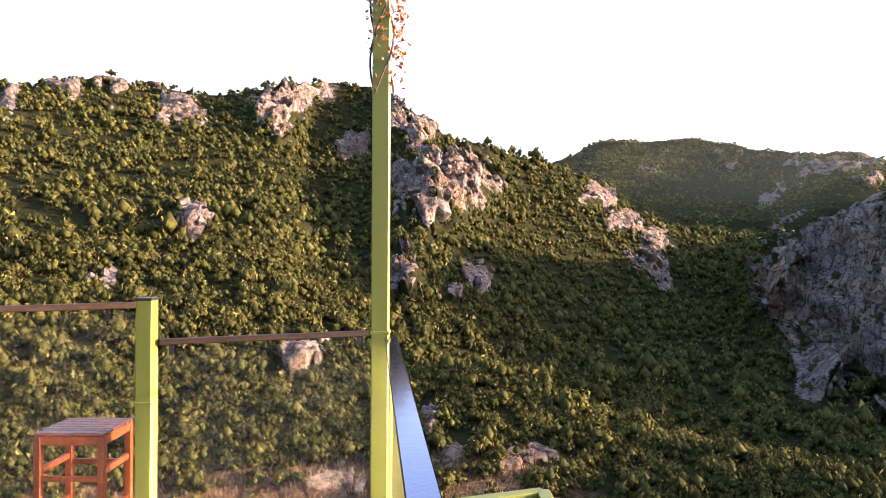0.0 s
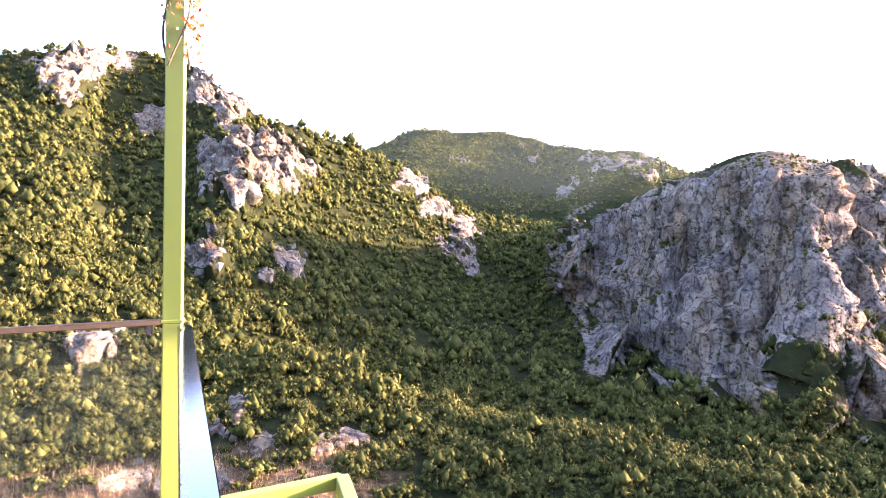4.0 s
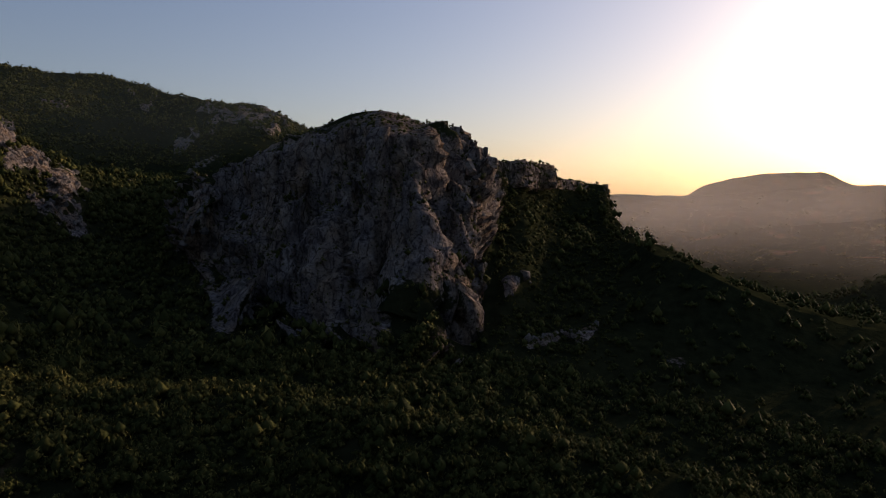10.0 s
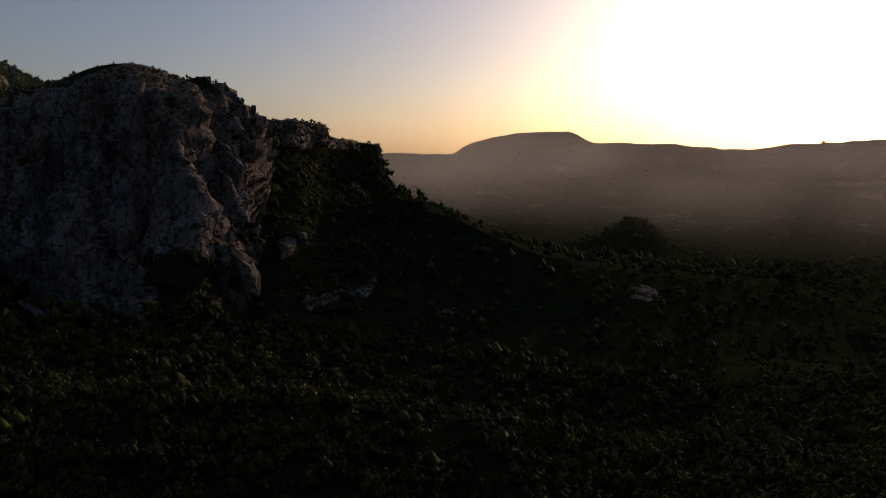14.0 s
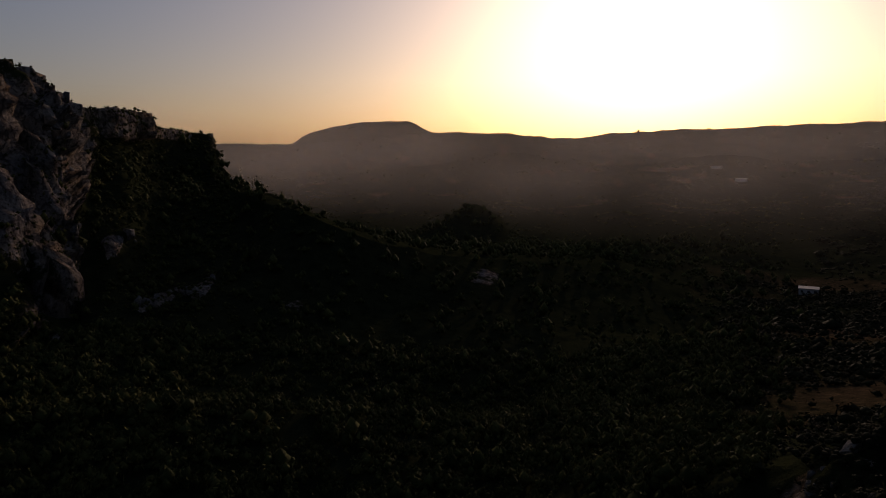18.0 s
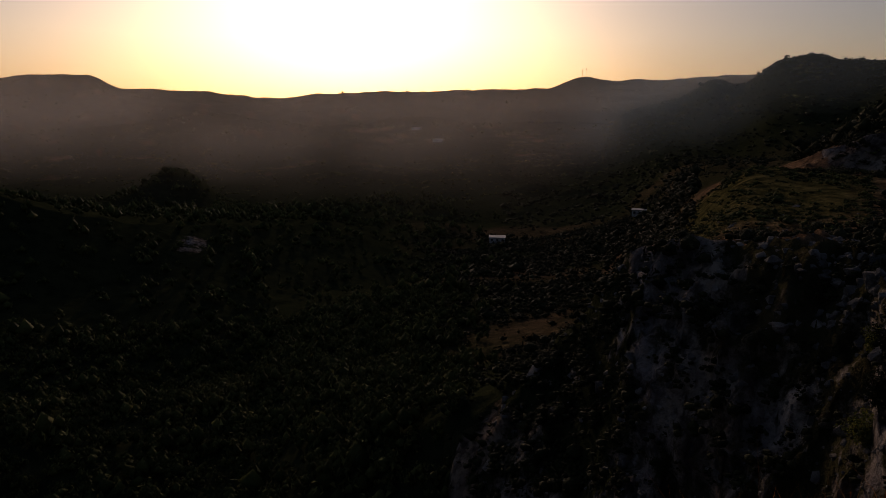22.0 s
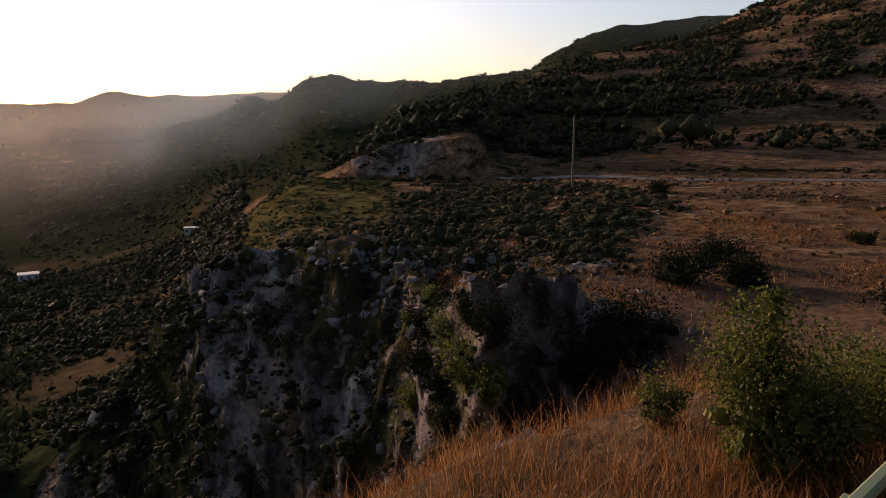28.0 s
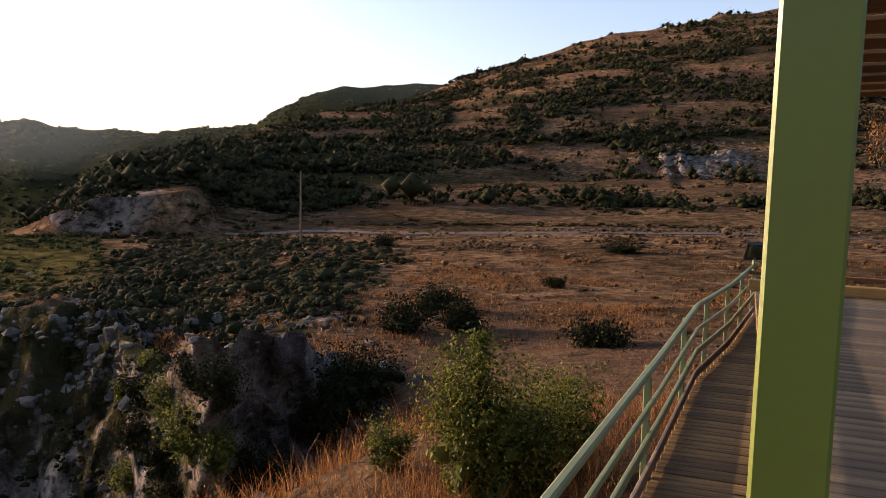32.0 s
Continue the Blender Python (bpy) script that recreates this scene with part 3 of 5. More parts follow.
knoll(79, 650, 40, 40)
knoll(75.5, 640, 12, 45)
patchy = fbm((LAND / np.array([60.0, 60.0, 14.0])).reshape(-1, 3), 4, 77).reshape(NR, NA)
DRY = np.clip((LAZ - 114) / 8, 0, 1) * np.clip((900 - LR) / 200, 0, 1) * np.clip(0.85 + patchy * 0.5, 0, 1)
DRY = np.where((LAZ > 117) & (LAZ < 131) & (LR > 62) & (LR < 125), DRY * np.clip(0.45 + 0.35 * patchy, 0.2, 0.75), DRY)
DRY *= np.clip((760 - LR) / 150, 0, 1)
DRY = np.maximum(DRY, np.clip((LR - 900) / 400, 0, 1) * np.clip((LAZ - 60) / 10, 0, 1) * np.clip((112 - LAZ) / 6, 0, 1) * np.clip(patchy * 3 - 1.9, 0, 0.8))
DRY = np.where((LAZ > 112) & (LAZ < 128) & (LR >= 128), DRY * np.clip(1 - (LR - 128) / 60, 0.15, 1), DRY)
DRY = np.maximum(DRY, np.clip((LAZ - 94) / 8, 0, 1) * np.clip((122 - LAZ) / 5, 0, 1) * (LR > 40) * (LR < 500) * np.clip(0.1 + 0.45 * patchy, 0, 0.35))
DRY = np.where((LAZ > 104) & (LAZ < 150) & (LR > 14) & (LR < 58) & (LEL < -11), DRY * np.clip(0.12 + (LAZ - 140) / 14, 0.12, 0.6), DRY)
DRY = np.maximum(DRY, np.clip((-15.5 - LEL) / 2.5, 0, 1) * (LAZ > -34) * np.clip((14 - LAZ) / 8, 0, 1) * (LR > 60) * (LR < 130) * np.clip(0.9 + patchy, 0, 1))
LR = np.hypot(LAND[..., 0], LAND[..., 1])
LEL = np.degrees(np.arctan2(LAND[..., 2] - EYE.z, LR))
bands = fbm((LAND / np.array([110.0, 110.0, 3.2])).reshape(-1, 3), 3, 231).reshape(NR, NA)
on_hill = (LAZ > 128) & (LR > 105) & (LR < 620)
DRY = np.where(on_hill, np.clip(DRY * (0.8 + 1.1 * bands), np.where(LR < 175, 0.6, 0.1), 1), DRY)
OLIVE_GRASS = np.clip((LAZ - 112.5) / 3, 0, 1) * np.clip((133 - LAZ) / 4, 0, 1) * np.clip((LR - 62) / 8, 0, 1) * np.clip((124 - LR) / 12, 0, 1) * 0.9
VIEW = LEL >= np.maximum.accumulate(np.where(LR > 20, LEL, -90), axis=0) - 0.3


def add_land():
    me = bpy.data.meshes.new("ground")
    idx = np.arange(NR * NA).reshape(NR, NA)
    nxt = np.roll(idx, -1, axis=1)
    q = np.stack([idx[:-1], nxt[:-1], nxt[1:], idx[1:]], -1).reshape(-1, 4)
    q = q[:, ::-1]
    me.vertices.add(NR * NA)
    me.vertices.foreach_set("co", LAND.reshape(-1))
    me.loops.add(q.size)
    me.loops.foreach_set("vertex_index", q.ravel().astype(np.int32))
    me.polygons.add(len(q))
    me.polygons.foreach_set("loop_start", np.arange(0, q.size, 4, dtype=np.int32))
    me.polygons.foreach_set("use_smooth", np.ones(len(q), bool))
    me.update(calc_edges=True)
    for name, v in (("rock", ROCK), ("dry", DRY), ("olive", OLIVE_GRASS)):
        me.attributes.new(name, "FLOAT", "POINT").data.foreach_set("value", v.ravel().astype(np.float32))
    me.materials.append(GROUND)
    return tagged(new("ground", me), "rocky hillsides round a deep gorge with dry grass and scrub", "ground", kind="structure")


add_land()


def land_z(x, y):
    j = int(round((math.degrees(math.atan2(x, y)) + 38) % 360 / STEP))
    return float(np.interp(math.hypot(x, y), LR[:, j], LAND[:, j, 2]))


def on_land(az, el, far=9e9, near=0.0):
    """The first place on the land that the eye meets in that direction."""
    j = int(round((az + 38) / STEP))
    col = LAND[:, j]
    e = np.degrees(np.arctan2(col[:, 2] - EYE.z, LR[:, j]))
    ok = np.nonzero((e >= el) & (LR[:, j] > near))[0]
    return Vector(col[ok[0]]) if len(ok) else Vector(col[-1])


# ---- scrub: many small bushes, each a lumpy core with leaf sprays ----
CORE = {}


def bush_shape(rng, lobes, sprays, spray=0.34, small=False, wide=1.0):
    """Points and triangles of one bush of radius 1 that stands on z = 0: dark lobes inside, and loose leaf sprays over them."""
    bm = bmesh.new()
    if small:
        top, low = bm.verts.new((0, 0, 1)), bm.verts.new((0, 0, -1))
        ring = [bm.verts.new(c) for c in ((1, 0, 0), (0, 1, 0), (-1, 0, 0), (0, -1, 0))]
        for i in range(4):
            bm.faces.new((ring[i], ring[(i + 1) % 4], top))
            bm.faces.new((ring[(i + 1) % 4], ring[i], low))
        bm.verts.index_update()
    else:
        bmesh.ops.create_icosphere(bm, subdivisions=1, radius=1.0)
    base = np.array([v.co[:] for v in bm.verts])
    tri = np.array([[v.index for v in f.verts] for f in bm.faces])
    bm.free()
    pts, faces = [], []
    mids, rads = [], []
    for k in range(lobes):
        a, d = 2.4 * k + rng.uniform(-0.5, 0.5), (0.0 if k == 0 else rng.uniform(0.38, 0.6) * wide)
        q = (0.62 if k == 0 else rng.uniform(0.34, 0.5)) / wide ** 0.5
        mids.append((d * np.cos(a), d * np.sin(a), rng.uniform(0.62, 0.8) if k == 0 else rng.uniform(0.32, 0.78)))
        rads.append(q)
        body = base * (1 + 0.45 * vnoise(base * 1.9 + k * 7.3 + rng.uniform(0, 50), 3))[:, None]
        faces.append(tri + len(base) * k)
        pts.append(body * np.array([q, q, q * 0.9]) * (0.74 if small else 0.7) + np.array(mids[-1]))
    pts, faces = np.concatenate(pts), np.concatenate(faces)
    own = rng.choice(lobes, sprays, p=np.array(rads) ** 2 / np.sum(np.array(rads) ** 2))
    d = rng.normal(0, 1, (sprays, 3))
    d[:, 2] = np.abs(d[:, 2]) - 0.3
    d /= np.linalg.norm(d, axis=1)[:, None]
    c = np.array(mids)[own] + d * (np.array(rads)[own] * rng.uniform(0.8, 1.18, sprays))[:, None]
    v = rng.normal(0, 1, (sprays, 3, 3))
    v /= np.linalg.norm(v, axis=2)[..., None]
    v -= (v * d[:, None]).sum(2, keepdims=True) * d[:, None] * rng.uniform(0.35, 0.95, (sprays, 1, 1))
    leaves = c[:, None] + v * spray * rng.uniform(0.6, 1.1, (sprays, 1, 1))
    whole = np.concatenate([pts, leaves.reshape(-1, 3)])
    CORE[id(whole)] = len(pts)
    return whole, np.concatenate([faces, np.arange(sprays * 3).reshape(-1, 3) + len(pts)])


def raw_mesh(name, pts, faces, material, smooth=False):
    me = bpy.data.meshes.new(name)
    me.vertices.add(len(pts))
    me.vertices.foreach_set("co", pts.reshape(-1).astype(np.float32))
    me.loops.add(faces.size)
    me.loops.foreach_set("vertex_index", faces.ravel().astype(np.int32))
    me.polygons.add(len(faces))
    me.polygons.foreach_set("loop_start", np.arange(0, faces.size, 3, dtype=np.int32))
    me.polygons.foreach_set("use_smooth", np.full(len(faces), smooth))
    me.update(calc_edges=True)
    me.materials.append(material)
    return me


def tri_mesh(name, tris, material):
    return raw_mesh(name, tris.reshape(-1, 3), np.arange(len(tris) * 3).reshape(-1, 3), material)


def scatter(count, rng, weight):
    """Places on the land, with a chance by area times weight."""
    a = LAND[1:, 1:] - LAND[:-1, :-1]
    b = LAND[1:, :-1] - LAND[:-1, 1:]
    area = np.linalg.norm(np.cross(a, b), axis=2) * 0.5
    w = (area * weight[:-1, :-1]).ravel()
    cell = rng.choice(len(w), count, p=w / w.sum())
    i, j = np.divmod(cell, NA - 1)
    u, v = rng.random((2, count, 1))
    return (LAND[i, j] * (1 - u) + LAND[i + 1, j] * u) * (1 - v) + (LAND[i, j + 1] * (1 - u) + LAND[i + 1, j + 1] * u) * v


def scrub(name, label, places, sizes, shapes, material, rng, squash=(0.75, 1.15), smooth=True):
    """Many bushes in one mesh."""
    pts, faces, leafy, count = [], [], [], 0
    kind = rng.integers(0, len(shapes), len(places))
    for k, (v, f) in enumerate(shapes):
        p, s = places[kind == k], sizes[kind == k]
        a = rng.uniform(0, 2 * np.pi, len(p))
        ca, sa = np.cos(a)[:, None], np.sin(a)[:, None]
        x, y, z = v[None, :, 0], v[None, :, 1], v[None, :, 2]
        q = np.stack([x * ca - y * sa, x * sa + y * ca, z * rng.uniform(*squash, (len(p), 1)) - 0.25], -1)
        pts.append((q * s[:, None, None] + p[:, None]).reshape(-1, 3))
        # share of the painted sunlit colour: full on sprays, a quarter on cores
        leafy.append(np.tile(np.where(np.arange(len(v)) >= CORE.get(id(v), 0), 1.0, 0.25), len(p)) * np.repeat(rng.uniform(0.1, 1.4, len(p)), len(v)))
        faces.append((f[None] + (np.arange(len(p)) * len(v))[:, None, None]).reshape(-1, 3) + count)
        count += len(p) * len(v)
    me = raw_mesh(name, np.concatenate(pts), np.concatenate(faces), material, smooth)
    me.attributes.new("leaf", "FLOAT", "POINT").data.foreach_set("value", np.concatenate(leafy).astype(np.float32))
    return tagged(new(name, me), label, "shrubs", kind="stuff")


RNG = np.random.default_rng(7)
LEAFY = [bush_shape(RNG, 5, 84, 0.17, True, 1.3) for _ in range(6)]
FINE = [bush_shape(RNG, 4, 120, 0.13, wide=1.3) for _ in range(6)]
SMALL = [bush_shape(RNG, 4, 38, 0.22, True, 1.2) for _ in range(7)]
TINY = [bush_shape(RNG, 3, 15, 0.27, True, 1.1) for _ in range(8)]
MATS = [bush_shape(RNG, 6, 120, 0.14, wide=1.6) for _ in range(7)]
DOT = [bush_shape(RNG, 1, 7, 0.4, True) for _ in range(8)]

open_rock = np.maximum(np.clip(ROCK * 1.5, 0, 1), CRAGGY * 1.0)
for k in (1, 2, 3):
    open_rock[:-k] = np.maximum(open_rock[:-k], np.where(CRAGGY[k:] > 0.65, 1, 0))
bare = (1 - np.clip(open_rock, 0, 0.985)) * VIEW
left = np.clip((104 - LAZ) / 8, 0, 1) * np.where(LAZ > 56, 0.55, 1)
thin = np.clip(0.55 + (LEL + 17.5) / 5 + 0.6 * patchy + np.clip((LAZ - 8) / 12, 0, 1.5) + np.clip((LAZ - 50) / 10, 0, 3), 0.07, 1)
p = scatter(7400, RNG, bare * left * thin * (LR > 28) * (LR < 128))
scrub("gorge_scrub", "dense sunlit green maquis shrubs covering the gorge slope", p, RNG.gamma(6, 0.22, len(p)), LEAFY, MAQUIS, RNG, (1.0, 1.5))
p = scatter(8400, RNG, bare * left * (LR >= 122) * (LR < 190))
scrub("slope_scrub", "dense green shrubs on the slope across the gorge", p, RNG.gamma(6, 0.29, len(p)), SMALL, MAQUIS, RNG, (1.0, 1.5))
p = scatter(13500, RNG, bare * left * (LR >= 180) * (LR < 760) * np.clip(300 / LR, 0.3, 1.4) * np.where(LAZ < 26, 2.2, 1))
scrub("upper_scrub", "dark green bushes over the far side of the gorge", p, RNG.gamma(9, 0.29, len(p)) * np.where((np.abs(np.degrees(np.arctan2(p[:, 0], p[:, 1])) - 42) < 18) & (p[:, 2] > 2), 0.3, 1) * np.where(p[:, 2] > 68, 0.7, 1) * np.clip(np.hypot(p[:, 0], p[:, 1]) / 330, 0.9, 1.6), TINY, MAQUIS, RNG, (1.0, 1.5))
cliff = (LAZ > 24) & (LAZ < 60) & (LR > 180) & (LR < 430) & (ROCK > 0.3)
p = scatter(4200, RNG, VIEW * cliff * np.clip(fbm((LAND / 14.0).reshape(-1, 3), 3, 91).reshape(NR, NA) + 0.3, 0.05, 1))
scrub("cliff_scrub", "small bushes rooted in the cracks of the cliff", p, RNG.gamma(6, 0.14, len(p)), DOT, MAQUIS, RNG)
p = scatter(6000, RNG, VIEW * (LR > 700) * (LR < 1700) * (LAZ < 160) * np.clip(0.5 + patchy, 0.05, 1) * np.where(LAZ < 36, 3, 1))
scrub("far_woods", "distant dark woodland on the hills behind the gorge", p, RNG.gamma(6, 0.7, len(p)), DOT, MAQUIS, RNG, (0.4, 0.7))
p = scatter(2200, RNG, VIEW * (LR > 1700) * (LAZ > 55) * (LAZ < 125) * np.clip(0.2 + patchy, 0.02, 1))
scrub("valley_woods", "distant trees in rows across the hazy valley", p, RNG.gamma(8, 0.9, len(p)), DOT, MAQUIS, RNG, (0.5, 0.9))
p = scatter(7000, RNG, VIEW * (LR > 880) * (LR < 1620) * (LAZ < 42) * np.clip(0.45 + patchy, 0.05, 1))
scrub("back_hill_scrub", "dark scrub dotted over the far green hill", p, RNG.gamma(4, 0.72, len(p)), DOT, MAQUIS, RNG, (0.8, 1.3))
# right-hand hillside: thick olive scrub on the flank, scattered bushes on dry terraces
hill = (LAZ >= 126) & (LAZ < 192) & (LR > 125) & (LR < 620)
thick = np.clip(1.5 - np.abs(LEL - 1.0 - (LAZ - 144) * 0.26) / 3.2, 0, 1) * np.clip((172 - LAZ) / 10, 0, 1) + np.clip(patchy * 1.3 - 0.1, 0.0, 1) * 0.5
clump = np.clip(0.45 + 1.6 * fbm((LAND / np.array([22.0, 22.0, 9.0])).reshape(-1, 3), 3, 281).reshape(NR, NA), 0.03, 1.6)
near_hill = VIEW * (LAZ > 128) * (LAZ < 192) * (LR > 104) * (LR < 180)
p = scatter(900, RNG, near_hill * np.clip(thick - 0.15, 0.03, 1) * clump)
scrub("foothill_scrub", "dark rounded bushes at the foot of the hillside", p, RNG.gamma(4, 0.24, len(p)), LEAFY, OLIVE, RNG, (0.5, 0.9))
p = scatter(14500, RNG, VIEW * hill * (LR > 140) * np.clip((270 / LR) ** 2, 0.35, 4) * np.clip(thick + 0.8 * np.clip((LEL - 4.0) / 2.5, 0, 1), 0.05, 1.3) * np.clip(0.9 - 0.35 * bands, 0.2, 1.4) * clump * (1 - 0.7 * ROCK))
scrub("hillside_scrub", "dark olive-green bushes on a dry brown hillside", p, RNG.gamma(4, 0.42, len(p)), TINY, OLIVE, RNG)
flat_top = (LAZ > 116) & (LR > 22) & (LR < 105) & ((LAZ > 131) | (LR < 56))
dens = np.clip(1.3 - ((LAZ - 141) / 9) ** 2 * 0.5 - ((LEL + 7.6) / 2.6) ** 2, 0, 1) + 0.025 * (LAZ < 136)
p = scatter(480, RNG, VIEW * flat_top * np.clip(dens, 0.004, 1))
scrub("plateau_scrub", "low dark bushes among the rocks of the plateau", p, np.minimum(RNG.gamma(4, 0.33, len(p)), 2.3), MATS, OLIVE, RNG, (0.4, 0.65))
gully = (LAZ > 104) & (LAZ < 150) & (LR > 15) & (LR < 62)
p = scatter(900, RNG, VIEW * gully * (1 - 0.6 * ROCK) * np.clip(0.45 + fbm((LAND / 6.0).reshape(-1, 3), 3, 171).reshape(NR, NA), 0.05, 1))
scrub("gully_scrub", "small dark bushes growing between the gully rocks", p, RNG.gamma(3.0, 0.2, len(p)) * np.clip(np.hypot(p[:, 0], p[:, 1]) / 38, 0.5, 1.2), MATS, OLIVE, RNG, (0.5, 1.0))
spur = (LAZ > 112) & (LAZ < 131) & (LR > 58) & (LR < 125)
p = scatter(900, RNG, VIEW * spur * np.clip(0.6 + fbm((LAND / 6.0).reshape(-1, 3), 3, 301).reshape(NR, NA), 0.1, 1))
scrub("spur_scrub", "low yellow-green bushes over the grassy spur", p, RNG.gamma(5, 0.1, len(p)), SMALL, MAQUIS, RNG, (0.5, 0.9))
east = np.clip((LAZ - 96) / 8, 0, 1) * (LAZ < 119) * (LR > 26) * (LR < 420)
p = scatter(8500, RNG, VIEW * east * np.clip(0.5 + fbm((LAND / 18.0).reshape(-1, 3), 3, 181).reshape(NR, NA), 0.04, 1) * np.clip(150 / LR, 0.3, 1.2))
scrub("valley_side_scrub", "small olive-green bushes on the slope below the spur", p, RNG.gamma(4, 0.21, len(p)) * np.clip(np.hypot(p[:, 0], p[:, 1]) / 120, 0.7, 2), DOT, OLIVE, RNG, (0.6, 1.0))
flank = (LAZ > 49.3) & (LAZ < 59) & (LR > 200) & (LR < 430)
p = scatter(2600, RNG, VIEW * flank)
scrub("flank_scrub", "green bushes on the sunlit flank beside the cliff", p, RNG.gamma(6, 0.17, len(p)), TINY, MAQUIS, RNG)
p = scatter(4200, RNG, VIEW * (LAZ > 104) * (LAZ < 146) * (LR > 230) * (LR < 1450) * np.where(LAZ > 128, LR > 620, 1) * np.clip(500 / LR, 0.4, 2.5))
scrub("ridge_woods", "distant dark trees over the ridge beyond the spur", p, RNG.gamma(5, 0.8, len(p)) * np.clip(np.hypot(p[:, 0], p[:, 1]) / 700, 0.35, 1), DOT, OLIVE, RNG, (0.4, 0.8))

# ---- helpers for things ----
def part(name, bm, material, parent=None, label="", m=None, smooth=False):
    """Links a bmesh as one mesh object, under a thing where one is given."""
    me = bpy.data.meshes.new(name)
    bm.normal_update()
    bm.to_mesh(me)
    bm.free()
    if smooth:
        me.polygons.foreach_set("use_smooth", [True] * len(me.polygons))
    me.materials.append(material)
    ob = new(name, me)
    if m is not None:
        ob.matrix_basis = m
    if parent is not None:
        ob.parent = parent
    return tagged(ob, label)


def empty(name, label, category, at=(0, 0, 0), turn=0, group="", kind=""):
    ob = tagged(new(name), label, category, group, kind)
    ob.matrix_basis = pose(*at, 0, 0, turn)
    return ob


def box(size, at=(0, 0, 0), bevel=0.004):
    bm = bmesh.new()
    bmesh.ops.create_cube(bm, size=1)
    bmesh.ops.scale(bm, vec=size, verts=bm.verts)
    if bevel:
        bmesh.ops.bevel(bm, geom=bm.edges[:], offset=bevel, segments=1, affect="EDGES")
    bmesh.ops.translate(bm, vec=at, verts=bm.verts)
    return bm


def bar(p, q, w, h, bevel=0.004, over=0.0):
    """A bar from p to q, w wide and h high, upright."""
    p, q = Vector(p), Vector(q)
    d = q - p
    bm = box((w, d.length + over, h), bevel=min(bevel, w * 0.3, h * 0.3))
    m = look((0, 0, 0), d) @ pose(0, 0, 0, -90, 0, 0)
    m.translation = (p + q) / 2
    bm.transform(m)
    return bm


def tube(p, q, r, r2=None, sides=12):
    p, q = Vector(p), Vector(q)
    bm = bmesh.new()
    bmesh.ops.create_cone(bm, cap_ends=True, segments=sides, radius1=r, radius2=r2 if r2 is not None else r, depth=(q - p).length)
    m = (q - p).to_track_quat("Z", "Y").to_matrix().to_4x4()
    m.translation = (p + q) / 2
    bm.transform(m)
    return bm


def at(az, el, r):
    """The place at that heading and height angle, r metres off over the ground."""
    v = heading(az, 0) * r
    return Vector((v.x, v.y, EYE.z + r * math.tan(radians(el))))


def paint(name, color, rough, wear=0.12, metal=0.0, dirt=(0.12, 0.1, 0.06)):
    m = Mat(name, rough, metal)
    c = m.mix(m.ramp(m.noise(2.5, 5), (0.45, (0, 0, 0)), (0.85, (wear * 2,) * 3)), color, dirt)
    c = m.mix(m.ramp(m.noise(40, 3), (0.5, (0, 0, 0)), (0.9, (wear,) * 3)), c, dirt)
    m.b.inputs["Specular IOR Level"].default_value = 0.5
    m.bump(m.noise(60, 2), 0.0004)
    return m.done(c, m.ramp(m.noise(6, 3), (0.3, (rough * 0.8,) * 3), (0.8, (min(1, rough * 1.3),) * 3)))


def wood(name, dark, light, rough=0.7, stretch=(1.0, 14.0, 14.0)):
    m = Mat(name, rough)
    co = m.n("TexCoord").outputs["Object"]
    mp = m.n("Mapping", Vector=co, Scale=stretch).outputs[0]
    rnd = m.n("ObjectInfo").outputs["Random"]
    grain = m.noise(2.0, 6, mp)
    c = m.ramp(grain, (0.3, dark), (0.7, light))
    tone = m.ramp(rnd, (0.0, (0.6, 0.6, 0.63)), (1.0, (1.25, 1.2, 1.12)))
    c = m.mix(1.0, c, tone, "MULTIPLY")
    c = m.mix(m.ramp(m.noise(1.3, 4), (0.5, (0, 0, 0)), (0.8, (0.5, 0.5, 0.5))), c, tuple(v * 0.5 for v in dark))
    m.bump(grain, 0.003)
    return m.done(c)


GREEN = paint("green_paint", (0.135, 0.17, 0.02), 0.5)
PALE_GREEN = paint("weathered_green_paint", (0.15, 0.18, 0.075), 0.55, 0.25)
RAIL_WOOD = wood("rail_wood", (0.012, 0.007, 0.004), (0.032, 0.019, 0.011), 0.75)
STOOL_WOOD = wood("stool_wood", (0.07, 0.015, 0.002), (0.16, 0.04, 0.006), 0.5, (12.0, 12.0, 1.5))
SLAT_WOOD = wood("slat_wood", (0.06, 0.025, 0.02), (0.12, 0.05, 0.035), 0.16, (1.0, 14.0, 14.0))
BARE_RAIL = wood("bare_rail_wood", (0.14, 0.105, 0.07), (0.30, 0.235, 0.16), 0.8, (14.0, 1.0, 14.0))
DECK_WOOD = wood("walkway_wood", (0.032, 0.019, 0.007), (0.27, 0.175, 0.068), 0.75, (1.0, 22.0, 22.0))
GREY_WOOD = wood("grey_deck_wood", (0.06, 0.044, 0.026), (0.18, 0.138, 0.085), 0.8, (0.7, 22.0, 22.0))
ROOF_WOOD = wood("roof_wood", (0.109, 0.0476, 0.0136), (0.231, 0.116, 0.0408), 0.65)
METAL = paint("brushed_metal", (0.17, 0.20, 0.30), 0.1, 0.0, 1.0)
BLACK = paint("black_plastic", (0.012, 0.012, 0.013), 0.45, 0.05)
YELLOW_WOOD = wood("yellow_wood", (0.32, 0.18, 0.05), (0.52, 0.33, 0.11), 0.6)
POLE_WOOD = wood("pole_wood", (0.068, 0.0476, 0.0306), (0.163, 0.122, 0.0816), 0.85, (8.0, 8.0, 0.6))


